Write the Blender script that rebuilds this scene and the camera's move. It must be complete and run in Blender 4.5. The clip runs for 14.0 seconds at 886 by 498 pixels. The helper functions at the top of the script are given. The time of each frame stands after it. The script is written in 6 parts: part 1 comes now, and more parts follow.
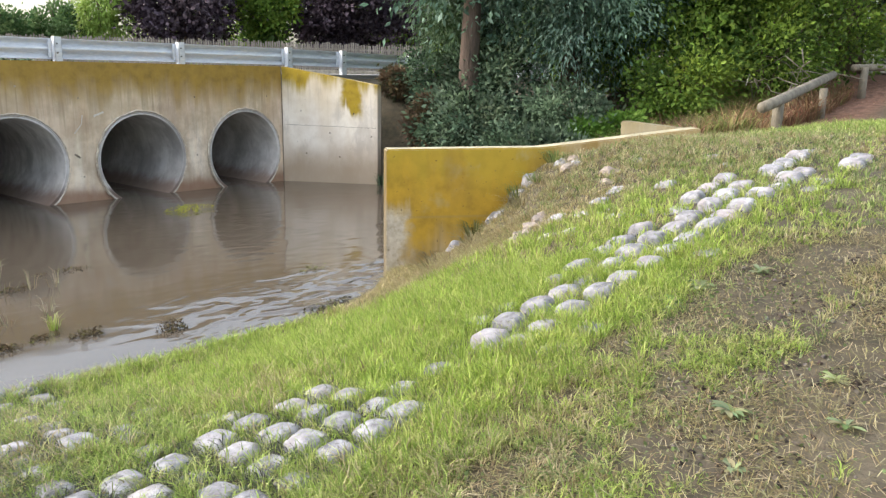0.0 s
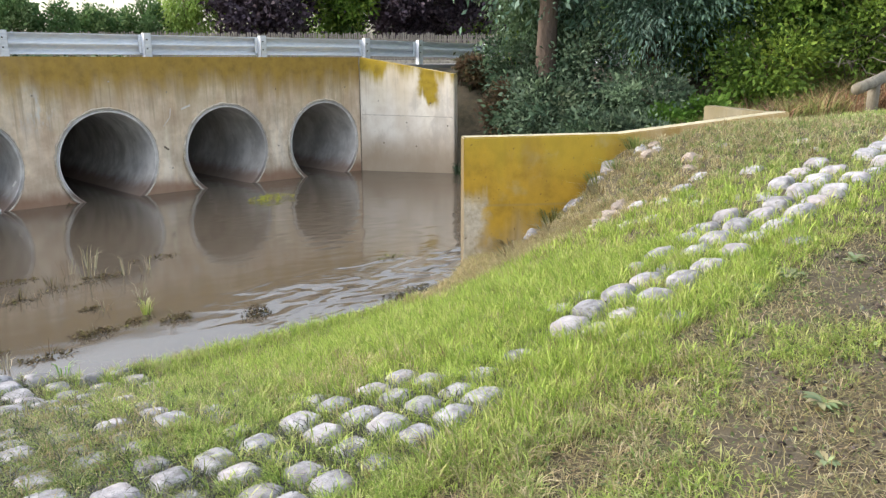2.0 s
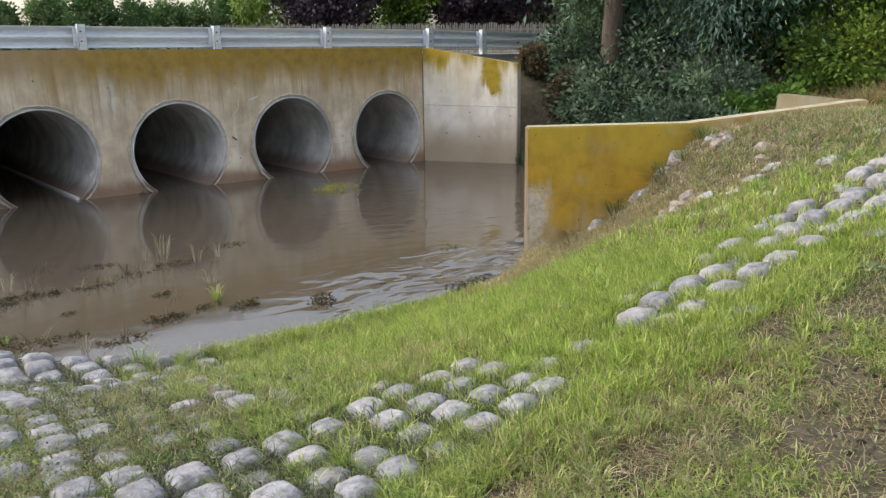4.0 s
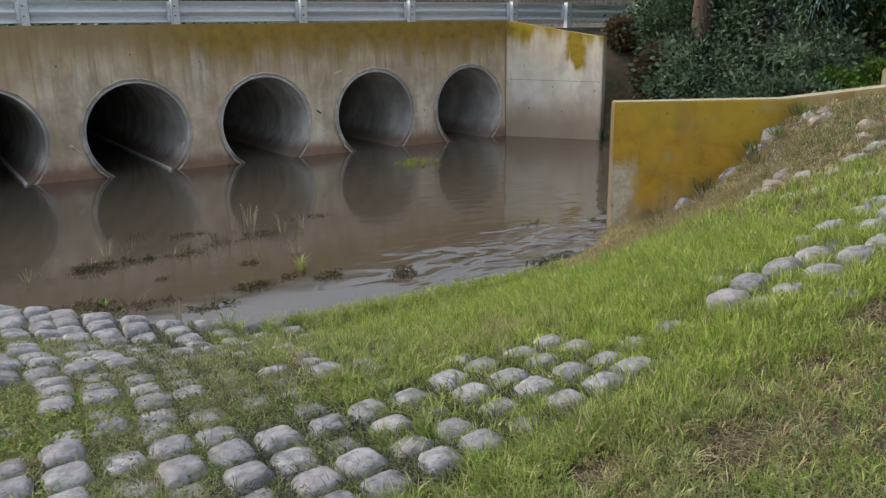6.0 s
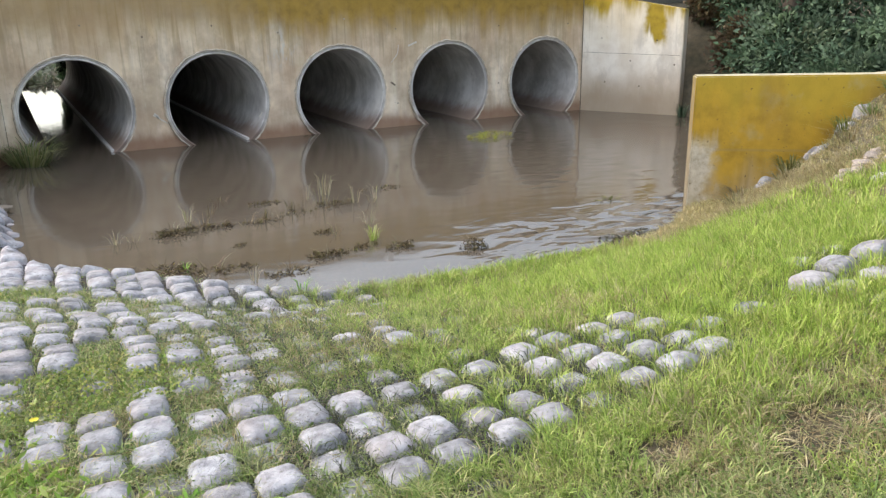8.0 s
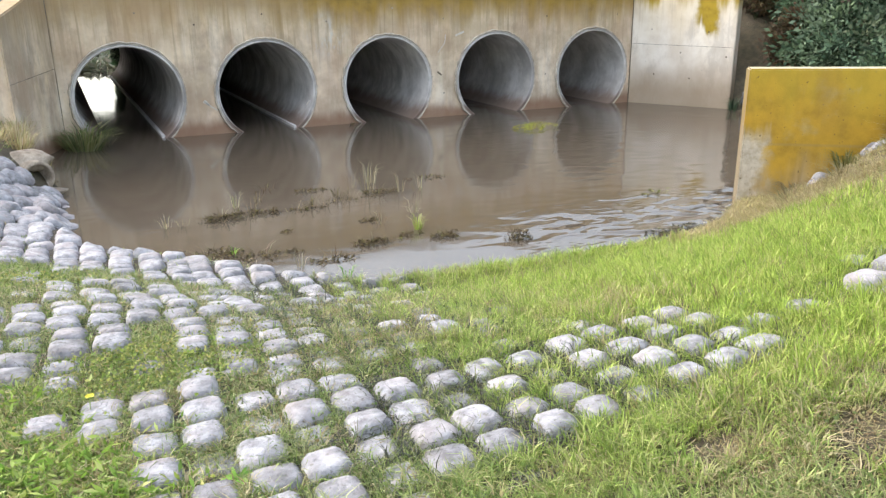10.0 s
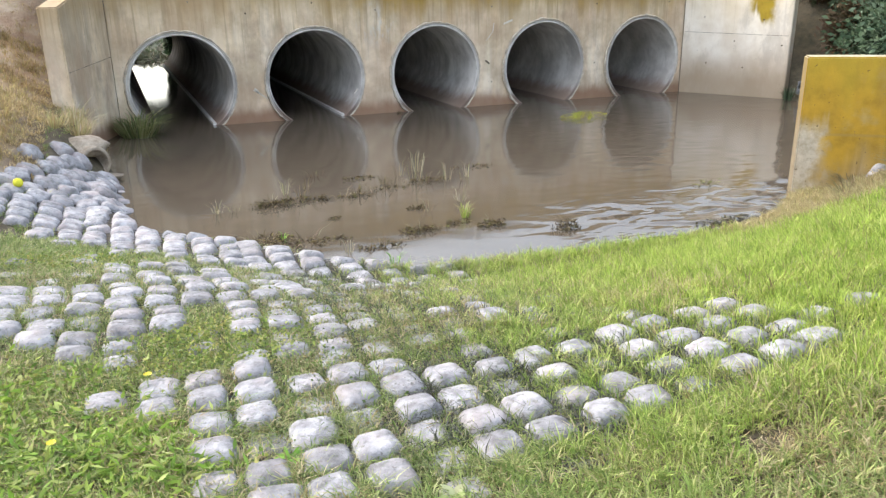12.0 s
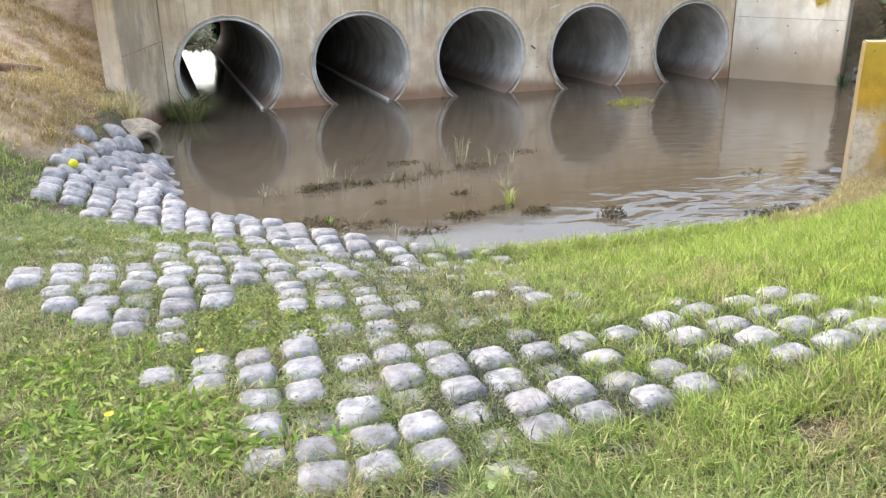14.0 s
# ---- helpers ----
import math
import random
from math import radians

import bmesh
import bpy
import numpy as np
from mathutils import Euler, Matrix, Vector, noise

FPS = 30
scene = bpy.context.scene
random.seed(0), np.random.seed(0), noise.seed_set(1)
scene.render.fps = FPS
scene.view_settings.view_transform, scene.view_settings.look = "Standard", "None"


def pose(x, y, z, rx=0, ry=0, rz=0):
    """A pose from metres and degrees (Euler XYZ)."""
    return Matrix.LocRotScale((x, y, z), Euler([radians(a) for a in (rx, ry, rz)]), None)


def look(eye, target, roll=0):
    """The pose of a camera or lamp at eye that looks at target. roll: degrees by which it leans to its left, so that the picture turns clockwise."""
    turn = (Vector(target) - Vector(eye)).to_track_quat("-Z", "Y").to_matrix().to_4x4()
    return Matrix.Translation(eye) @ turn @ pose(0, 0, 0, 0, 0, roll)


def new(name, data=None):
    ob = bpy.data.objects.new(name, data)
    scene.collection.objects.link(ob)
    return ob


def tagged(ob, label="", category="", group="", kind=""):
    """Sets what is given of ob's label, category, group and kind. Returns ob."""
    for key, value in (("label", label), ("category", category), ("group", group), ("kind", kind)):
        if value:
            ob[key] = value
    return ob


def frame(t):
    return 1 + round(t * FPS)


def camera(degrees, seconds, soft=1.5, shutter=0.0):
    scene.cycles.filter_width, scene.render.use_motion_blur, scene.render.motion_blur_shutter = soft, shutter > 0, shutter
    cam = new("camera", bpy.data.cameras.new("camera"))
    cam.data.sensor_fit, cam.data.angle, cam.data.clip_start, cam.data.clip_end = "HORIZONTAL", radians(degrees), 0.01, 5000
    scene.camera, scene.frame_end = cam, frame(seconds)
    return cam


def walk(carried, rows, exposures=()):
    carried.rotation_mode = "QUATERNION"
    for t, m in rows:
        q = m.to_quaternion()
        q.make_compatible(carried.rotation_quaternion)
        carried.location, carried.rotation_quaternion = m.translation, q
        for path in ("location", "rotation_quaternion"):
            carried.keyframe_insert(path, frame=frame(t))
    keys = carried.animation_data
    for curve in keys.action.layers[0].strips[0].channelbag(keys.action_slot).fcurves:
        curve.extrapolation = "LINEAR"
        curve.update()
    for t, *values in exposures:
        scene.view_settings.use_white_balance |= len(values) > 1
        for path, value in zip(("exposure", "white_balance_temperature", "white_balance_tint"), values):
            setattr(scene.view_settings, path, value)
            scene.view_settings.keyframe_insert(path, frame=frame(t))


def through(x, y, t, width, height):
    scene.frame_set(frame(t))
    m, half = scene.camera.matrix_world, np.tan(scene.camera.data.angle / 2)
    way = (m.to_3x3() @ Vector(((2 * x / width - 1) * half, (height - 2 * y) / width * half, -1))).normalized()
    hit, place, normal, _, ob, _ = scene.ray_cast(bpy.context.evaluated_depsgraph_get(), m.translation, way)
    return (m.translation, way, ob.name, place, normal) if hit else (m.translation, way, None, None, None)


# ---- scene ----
cam = camera(59.1, 14.0, soft=1.35)
PATH = [
    (0, (0.005, -12.404, 2.075), (1.463, -11.107, 1.639), 1.0),
    (0.5, (0.002, -12.404, 2.071), (1.423, -11.068, 1.627), 0.6),
    (1, (-0.006, -12.398, 2.067), (1.376, -11.025, 1.612), 0.2),
    (1.5, (-0.012, -12.397, 2.066), (1.336, -10.992, 1.607), -0.1),
    (2, (-0.017, -12.396, 2.064), (1.303, -10.966, 1.6), -0.2),
    (2.5, (-0.022, -12.391, 2.064), (1.274, -10.943, 1.592), -0.2),
    (3, (-0.028, -12.387, 2.059), (1.238, -10.914, 1.583), -0.4),
    (5.5, (-0.06, -12.361, 2.054), (1.019, -10.759, 1.535), -0.9),
    (6, (-0.069, -12.351, 2.049), (0.961, -10.725, 1.506), -0.9),
    (6.5, (-0.078, -12.349, 2.046), (0.896, -10.697, 1.48), -1.0),
    (7, (-0.083, -12.349, 2.045), (0.849, -10.68, 1.458), -1.0),
    (7.5, (-0.089, -12.348, 2.043), (0.81, -10.665, 1.443), -1.0),
    (8, (-0.098, -12.346, 2.043), (0.771, -10.648, 1.439), -0.9),
    (10.5, (-0.131, -12.336, 2.032), (0.616, -10.591, 1.401), -0.6),
    (11, (-0.138, -12.333, 2.027), (0.583, -10.58, 1.39), -0.6),
    (11.5, (-0.149, -12.334, 2.028), (0.544, -10.571, 1.385), -0.7),
    (12, (-0.158, -12.337, 2.026), (0.507, -10.565, 1.378), -0.9),
    (12.5, (-0.165, -12.337, 2.025), (0.478, -10.56, 1.37), -0.9),
    (13, (-0.17, -12.34, 2.02), (0.448, -10.557, 1.358), -1.0),
    (13.5, (-0.185, -12.339, 2.024), (0.407, -10.55, 1.353), -1.0),
    (14, (-0.189, -12.343, 2.019), (0.373, -10.548, 1.34), -1.1),
]
walk(cam, [(t, look(eye, target, roll)) for t, eye, target, roll in PATH],
     exposures=[(0.0, 1.52), (2.0, 1.5), (3.0, 1.34), (5.5, 0.6), (6.0, 0.57), (6.5, 0.68), (7.0, 0.86), (8.0, 1.45), (11.0, 1.75), (14.0, 1.75)])

# ---- world and sun: a bright overcast sky ----
world = bpy.data.worlds.new("overcast_sky")
scene.world = world
world.use_nodes = True
wn = world.node_tree
sky = wn.nodes.new("ShaderNodeTexSky")
sky.sky_type = "NISHITA"
sky.sun_disc = False
sky.sun_elevation = radians(34)
sky.sun_rotation = radians(-45)
sky.dust_density = 4.0
sky.air_density = 1.2
pale = wn.nodes.new("ShaderNodeHueSaturation")
pale.inputs["Saturation"].default_value = 0.62
wn.links.new(sky.outputs[0], pale.inputs["Color"])
wn.links.new(pale.outputs[0], wn.nodes["Background"].inputs["Color"])
wn.nodes["Background"].inputs["Strength"].default_value = 0.15

sun = new("sun", bpy.data.lights.new("sun", "SUN"))
sun.data.energy = 0.3
sun.data.angle = radians(40)
sun.data.color = (1.0, 0.96, 0.9)
sun.matrix_world = look((0, 0, 20), (0.25, 0.35, 20 - 0.85))

rng = np.random.default_rng(7)


# ---- node and mesh helpers ----
def material(name, rough=0.8, metal=0.0):
    m = bpy.data.materials.new(name)
    m.use_nodes = True
    b = m.node_tree.nodes["Principled BSDF"]
    b.inputs["Roughness"].default_value = rough
    b.inputs["Metallic"].default_value = metal
    return m, m.node_tree, b


def put(nt, kind, ins=None, **props):
    """A node of that kind with its inputs set or linked; returns its first output."""
    n = nt.nodes.new(kind)
    for k, v in props.items():
        if k == "op":
            n.operation = v
        elif k == "blend":
            n.blend_type = v
        elif k == "data":
            n.data_type = v
    for k, v in (ins or {}).items():
        if isinstance(v, bpy.types.NodeSocket):
            nt.links.new(v, n.inputs[k])
        else:
            n.inputs[k].default_value = v
    return n.outputs[0]


def rgb(c):
    return (c[0], c[1], c[2], 1.0)


def place(nt, scale=(1, 1, 1)):
    """World-sized coordinates of the surface point, scaled."""
    g = nt.nodes.new("ShaderNodeNewGeometry")
    return put(nt, "ShaderNodeVectorMath", {0: g.outputs["Position"], 1: scale}, op="MULTIPLY")


def grain(nt, scale=4.0, detail=6.0, stretch=(1, 1, 1), rough=0.6):
    return put(nt, "ShaderNodeTexNoise", {"Vector": place(nt, stretch), "Scale": scale, "Detail": detail, "Roughness": rough})


def ramp(nt, fac, stops):
    n = nt.nodes.new("ShaderNodeValToRGB")
    nt.links.new(fac, n.inputs[0])
    els = n.color_ramp.elements
    while len(els) < len(stops):
        els.new(0.5)
    for e, (p, c) in zip(els, stops):
        e.position = p
        e.color = rgb(c)
    return n.outputs[0]


def step(nt, value, lo, hi):
    n = nt.nodes.new("ShaderNodeMapRange")
    n.interpolation_type = "SMOOTHSTEP"
    nt.links.new(value, n.inputs["Value"])
    n.inputs["From Min"].default_value, n.inputs["From Max"].default_value = lo, hi
    return n.outputs[0]


def calc(nt, op, a, b=0.0):
    return put(nt, "ShaderNodeMath", {0: a, 1: b}, op=op)


def blend(nt, fac, a, b, how="MIX"):
    n = nt.nodes.new("ShaderNodeMix")
    n.data_type = "RGBA"
    n.blend_type = how
    for k, v in ((0, fac), (6, a), (7, b)):
        if isinstance(v, bpy.types.NodeSocket):
            nt.links.new(v, n.inputs[k])
        else:
            n.inputs[k].default_value = v if k == 0 else rgb(v)
    return n.outputs[2]


def length_squared(nt, vector):
    """The square of a vector's length."""
    n = nt.nodes.new("ShaderNodeVectorMath")
    n.operation = "DOT_PRODUCT"
    nt.links.new(vector, n.inputs[0])
    nt.links.new(vector, n.inputs[1])
    return n.outputs["Value"]


def relief(nt, b, height, strength=0.3, distance=0.02):
    n = nt.nodes.new("ShaderNodeBump")
    n.inputs["Strength"].default_value = strength
    n.inputs["Distance"].default_value = distance
    nt.links.new(height, n.inputs["Height"])
    nt.links.new(n.outputs[0], b.inputs["Normal"])


def height_of(nt, axis="Z"):
    g = nt.nodes.new("ShaderNodeNewGeometry")
    s = nt.nodes.new("ShaderNodeSeparateXYZ")
    nt.links.new(g.outputs["Position"], s.inputs[0])
    return s.outputs[axis]


def speckled(name, stops, scale=6.0, rough=0.8, metal=0.0, bump=0.3, fine=40.0, stretch=(1, 1, 1), depth=0.02, per_object=0.0):
    """A material with blotches at one scale and grain at a finer one."""
    m, nt, b = material(name, rough, metal)
    col = ramp(nt, grain(nt, scale, 6, stretch), stops)
    f = grain(nt, fine, 4, stretch)
    col = blend(nt, 0.35, col, ramp(nt, f, [(0.3, (0.35, 0.35, 0.35)), (0.7, (0.9, 0.9, 0.9))]), "OVERLAY")
    if per_object:
        info = nt.nodes.new("ShaderNodeObjectInfo")
        v = calc(nt, "ADD", calc(nt, "MULTIPLY", info.outputs["Random"], 2 * per_object), 1 - per_object)
        col = blend(nt, 1.0, col, put(nt, "ShaderNodeCombineColor", {0: v, 1: v, 2: v}), "MULTIPLY")
    nt.links.new(col, b.inputs["Base Color"])
    relief(nt, b, f, bump, depth)
    return m


def tinted(name, rough=0.6, through=0.35, sheen=0.3):
    """Leaves and blades: the colour of each comes from its own tint, and light passes through them."""
    m, nt, b = material(name, rough)
    a = nt.nodes.new("ShaderNodeAttribute")
    a.attribute_name = "tint"
    b.inputs["Specular IOR Level"].default_value = sheen
    nt.links.new(a.outputs["Color"], b.inputs["Base Color"])
    t = nt.nodes.new("ShaderNodeBsdfTranslucent")
    nt.links.new(a.outputs["Color"], t.inputs["Color"])
    mix = nt.nodes.new("ShaderNodeMixShader")
    mix.inputs[0].default_value = through
    nt.links.new(b.outputs[0], mix.inputs[1])
    nt.links.new(t.outputs[0], mix.inputs[2])
    nt.links.new(mix.outputs[0], nt.nodes["Material Output"].inputs["Surface"])
    return m


def link(name, me, mat, parent=None, label="", smooth=False):
    if mat is not None:
        me.materials.append(mat)
    if smooth:
        me.polygons.foreach_set("use_smooth", [True] * len(me.polygons))
    ob = new(name, me)
    if parent is not None:
        ob.parent = parent
    if label:
        tagged(ob, label=label)
    return ob


def part(name, bm, mat, parent=None, label="", smooth=False):
    me = bpy.data.meshes.new(name)
    bm.normal_update()
    bm.to_mesh(me)
    bm.free()
    return link(name, me, mat, parent, label, smooth)


def sheet(name, verts, faces, mat, parent=None, label="", smooth=False, tint=None):
    """A mesh from arrays of vertices and of faces that all have the same number of corners."""
    me = bpy.data.meshes.new(name)
    verts, faces = np.asarray(verts, np.float32), np.asarray(faces, np.int32)
    k = faces.shape[1]
    me.vertices.add(len(verts))
    me.vertices.foreach_set("co", verts.ravel())
    me.loops.add(faces.size)
    me.loops.foreach_set("vertex_index", faces.ravel())
    me.polygons.add(len(faces))
    me.polygons.foreach_set("loop_start", np.arange(0, faces.size, k, dtype=np.int32))
    if tint is not None:
        at = me.attributes.new("tint", "FLOAT_COLOR", "POINT")
        at.data.foreach_set("color", np.c_[tint, np.ones(len(tint))].astype(np.float32).ravel())
    me.update(calc_edges=True)
    return link(name, me, mat, parent, label, smooth)


def empty(name, at=(0, 0, 0), turn=0.0):
    ob = new(name)
    ob.empty_display_size = 0.1
    ob.location = at
    ob.rotation_euler[2] = turn
    return ob


def box(bm, lo, hi, bevel=0.0):
    r = bmesh.ops.create_cube(bm, size=1.0)
    vs = r["verts"]
    for v in vs:
        v.co = Vector([lo[i] + (v.co[i] + 0.5) * (hi[i] - lo[i]) for i in range(3)])
    if bevel:
        es = list({e for v in vs for e in v.link_edges})
        bmesh.ops.bevel(bm, geom=es, offset=bevel, segments=2, affect="EDGES")


def tube(bm, pts, radii, sides=10, caps=True):
    """A tapered tube through points."""
    rings = []
    pts = [Vector(p) for p in pts]
    for i, (p, r) in enumerate(zip(pts, radii)):
        d = (pts[min(i + 1, len(pts) - 1)] - pts[max(i - 1, 0)]).normalized()
        s = d.cross(Vector((0.31, 0.2, 1) if abs(d.z) < 0.9 else (1, 0.1, 0))).normalized()
        u = s.cross(d)
        rings.append([bm.verts.new(p + r * (math.cos(a) * s + math.sin(a) * u)) for a in [2 * math.pi * k / sides for k in range(sides)]])
    for a, b in zip(rings, rings[1:]):
        for k in range(sides):
            bm.faces.new((a[k], a[(k + 1) % sides], b[(k + 1) % sides], b[k]))
    if caps:
        bm.faces.new(rings[0][::-1])
        bm.faces.new(rings[-1])
    return rings


def slab(bm, ring, thick):
    """A solid from a ring of 3D corners pushed along the vector thick."""
    a = [bm.verts.new(p) for p in ring]
    b = [bm.verts.new(Vector(p) + Vector(thick)) for p in ring]
    bm.faces.new(a)
    bm.faces.new(b[::-1])
    n = len(a)
    for i in range(n):
        bm.faces.new((a[i], b[i], b[(i + 1) % n], a[(i + 1) % n]))
    bmesh.ops.recalc_face_normals(bm, faces=bm.faces)


# ---- the lie of the land: a smooth surface through some spot heights ----
SPOTS = np.array([
    (-0.6, -3.2, 0.0), (-0.55, -4.6, 0.0), (-0.3, -5.6, 0.0), (0.37, -6.1, 0.0), (0.95, -6.8, 0.0), (1.5, -7.4, 0.0),
    (2.6, -7.5, 0.0), (3.8, -7.55, 0.0), (4.7, -7.3, 0.03), (-0.4, -8.0, 0.38), (1.1, -8.9, 0.40), (1.62, -9.84, 0.52),
    (0.5, -10.1, 0.45), (2.27, -10.24, 0.665), (3.1, -10.4, 0.87), (5.4, -6.9, 0.0), (5.62, -7.06, 0.12), (5.9, -7.27, 0.3), (6.3, -7.55, 0.66), (6.65, -7.82, 1.19), (7.0, -8.1, 1.31), (7.4, -8.36, 1.4), (8.1, -8.95, 1.44),
    (5.2, -10.3, 1.25), (9.8, -9.1, 1.48), (0, -12.6, 0.68), (5, -14, 1.4), (-2, -9.5, 0.5), (-1.4, -4.8, 0.36),
    (-1.1, -3.1, 0.55), (-2.5, -6.5, 0.62), (-1.1, -1.7, 0.5), (-2.4, 0.2, 1.75), (2, -3, -0.6), (8, -2.5, -0.5),
    (10.4, -1.9, 0.05), (11.6, -0.6, 1.8), (14.5, -8.2, 1.52)])


def spline(d):
    return np.where(d > 0, d * d * np.log(np.maximum(d, 1e-9)), 0.0)


_n = len(SPOTS)
_k = spline(np.hypot(SPOTS[:, None, 0] - SPOTS[None, :, 0], SPOTS[:, None, 1] - SPOTS[None, :, 1])) + 0.02 * np.eye(_n)
_a = np.c_[np.ones(_n), SPOTS[:, :2]]
LAND = np.linalg.solve(np.block([[_k, _a], [_a.T, np.zeros((3, 3))]]), np.r_[SPOTS[:, 2], 0, 0, 0])


def ease(v, lo, hi):
    t = np.clip((v - lo) / (hi - lo), 0, 1)
    return t * t * (3 - 2 * t)


def lumps(x, y):
    return 0.5 * np.sin(2.1 * x + 1.3 * np.sin(1.7 * y)) * np.sin(1.9 * y + 0.8 * np.sin(2.3 * x)) + 0.3 * np.sin(5.3 * x + 2 * np.sin(3.1 * y)) * np.sin(4.7 * y + 1.1)


# the water's edge, in order round the pool
SHORE = np.array([(-0.7, 0.4), (-0.75, -0.05), (-1.12, -1.45), (-0.72, -2.4), (-0.58, -3.2), (-0.52, -4.6), (-0.25, -5.6), (0.4, -6.15), (0.95, -6.8), (1.5, -7.35),
                  (2.6, -7.45), (3.8, -7.5), (4.7, -7.25), (5.37, -6.8), (7, -5.6), (10.5, -1.6), (9.6, 0.0), (9.5, 0.4)])


def pool_depth(x, y):
    """How far inside the pool's outline a place lies; negative outside."""
    best, odd = np.full(x.shape, 1e9), np.zeros(x.shape, bool)
    for (ax, ay), (bx, by) in zip(SHORE, np.roll(SHORE, -1, 0)):
        t = np.clip(((x - ax) * (bx - ax) + (y - ay) * (by - ay)) / ((bx - ax) ** 2 + (by - ay) ** 2), 0, 1)
        best = np.minimum(best, np.hypot(x - ax - t * (bx - ax), y - ay - t * (by - ay)))
        if ay != by:
            odd ^= ((ay > y) != (by > y)) & (x < (bx - ax) * (y - ay) / (by - ay) + ax)
    return np.where(odd, best, -best)


def ground(x, y):
    x, y = np.asarray(x, float), np.asarray(y, float)
    z = spline(np.hypot(x[..., None] - SPOTS[:, 0], y[..., None] - SPOTS[:, 1])) @ LAND[:-3] + LAND[-3] + LAND[-2] * x + LAND[-1] * y
    z = np.clip(z, -0.55, 2.0 + 0.02 * np.clip(np.hypot(x, y), 0, 40))
    z = np.where((x > 9.2) & (y > -4.0), np.minimum(z, 1.9 - 0.35 * ease(-y, 0.3, 2.2)), z)
    z = z + 0.018 * lumps(x, y) * ease(z, 0.02, 0.3)
    d = pool_depth(x, y)
    z = np.where(d > 0, np.minimum(z, 0.03 - 0.7 * d), np.maximum(z, np.minimum(-0.9 * d - 0.02, 0.12)))
    z = np.maximum(z, -0.6)
    far = ease(np.hypot(x - 2, y + 7), 15, 24)
    z = z * (1 - far) + 1.95 * far
    side = np.maximum(-1.0 - x, x - 9.55)
    cut = np.where(y < 10.7, np.where(side > 0, 1.95, -0.55), np.clip(-0.55 + 1.3 * (side + 0.6), -0.55, 1.95))
    cut = np.maximum(cut, np.clip(-0.55 + (y - 90) * 0.3, -0.55, 1.95))
    over = ease(y, 0.05, 0.3)
    return z * (1 - over) + cut * over


# ---- materials of the setting ----
def soil():
    m, nt, b = material("bank_soil", 0.95)
    a = ramp(nt, grain(nt, 1.3, 8), [(0.3, (0.042, 0.032, 0.028)), (0.5, (0.085, 0.066, 0.056)), (0.7, (0.15, 0.12, 0.095))])
    g = ramp(nt, grain(nt, 9, 6), [(0.35, (0.055, 0.06, 0.022)), (0.65, (0.2, 0.17, 0.085))])
    col = blend(nt, 0.35, a, g)
    dry = calc(nt, "MULTIPLY", step(nt, height_of(nt, "X"), -0.9, -1.9), step(nt, height_of(nt, "Y"), -4.8, -4.3))
    col = blend(nt, dry, col, ramp(nt, grain(nt, 3, 8, (1, 1, 2)), [(0.3, (0.34, 0.22, 0.155)), (0.5, (0.51, 0.385, 0.28)), (0.7, (0.68, 0.57, 0.44))]))
    red = calc(nt, "MULTIPLY", step(nt, height_of(nt, "X"), 9.6, 11.0), calc(nt, "MULTIPLY", step(nt, height_of(nt, "Y"), -9.3, -8.7), step(nt, height_of(nt, "Y"), -5.6, -6.6)))
    col = blend(nt, calc(nt, "MULTIPLY", red, 0.85), col, ramp(nt, grain(nt, 7, 8), [(0.35, (0.15, 0.075, 0.05)), (0.65, (0.36, 0.2, 0.14))]))
    turf = calc(nt, "MAXIMUM", step(nt, height_of(nt, "Y"), -12.2, -12.9), step(nt, height_of(nt, "X"), -1.6, -2.6))
    turf = calc(nt, "MULTIPLY", turf, calc(nt, "SUBTRACT", 1.0, dry))
    col = blend(nt, calc(nt, "MULTIPLY", turf, step(nt, grain(nt, 0.9, 8), 0.3, 0.55)), col, ramp(nt, grain(nt, 20, 6), [(0.35, (0.09, 0.13, 0.03)), (0.65, (0.24, 0.27, 0.08))]))
    nt.links.new(col, b.inputs["Base Color"])
    relief(nt, b, grain(nt, 30, 8), 0.8, 0.03)
    return m


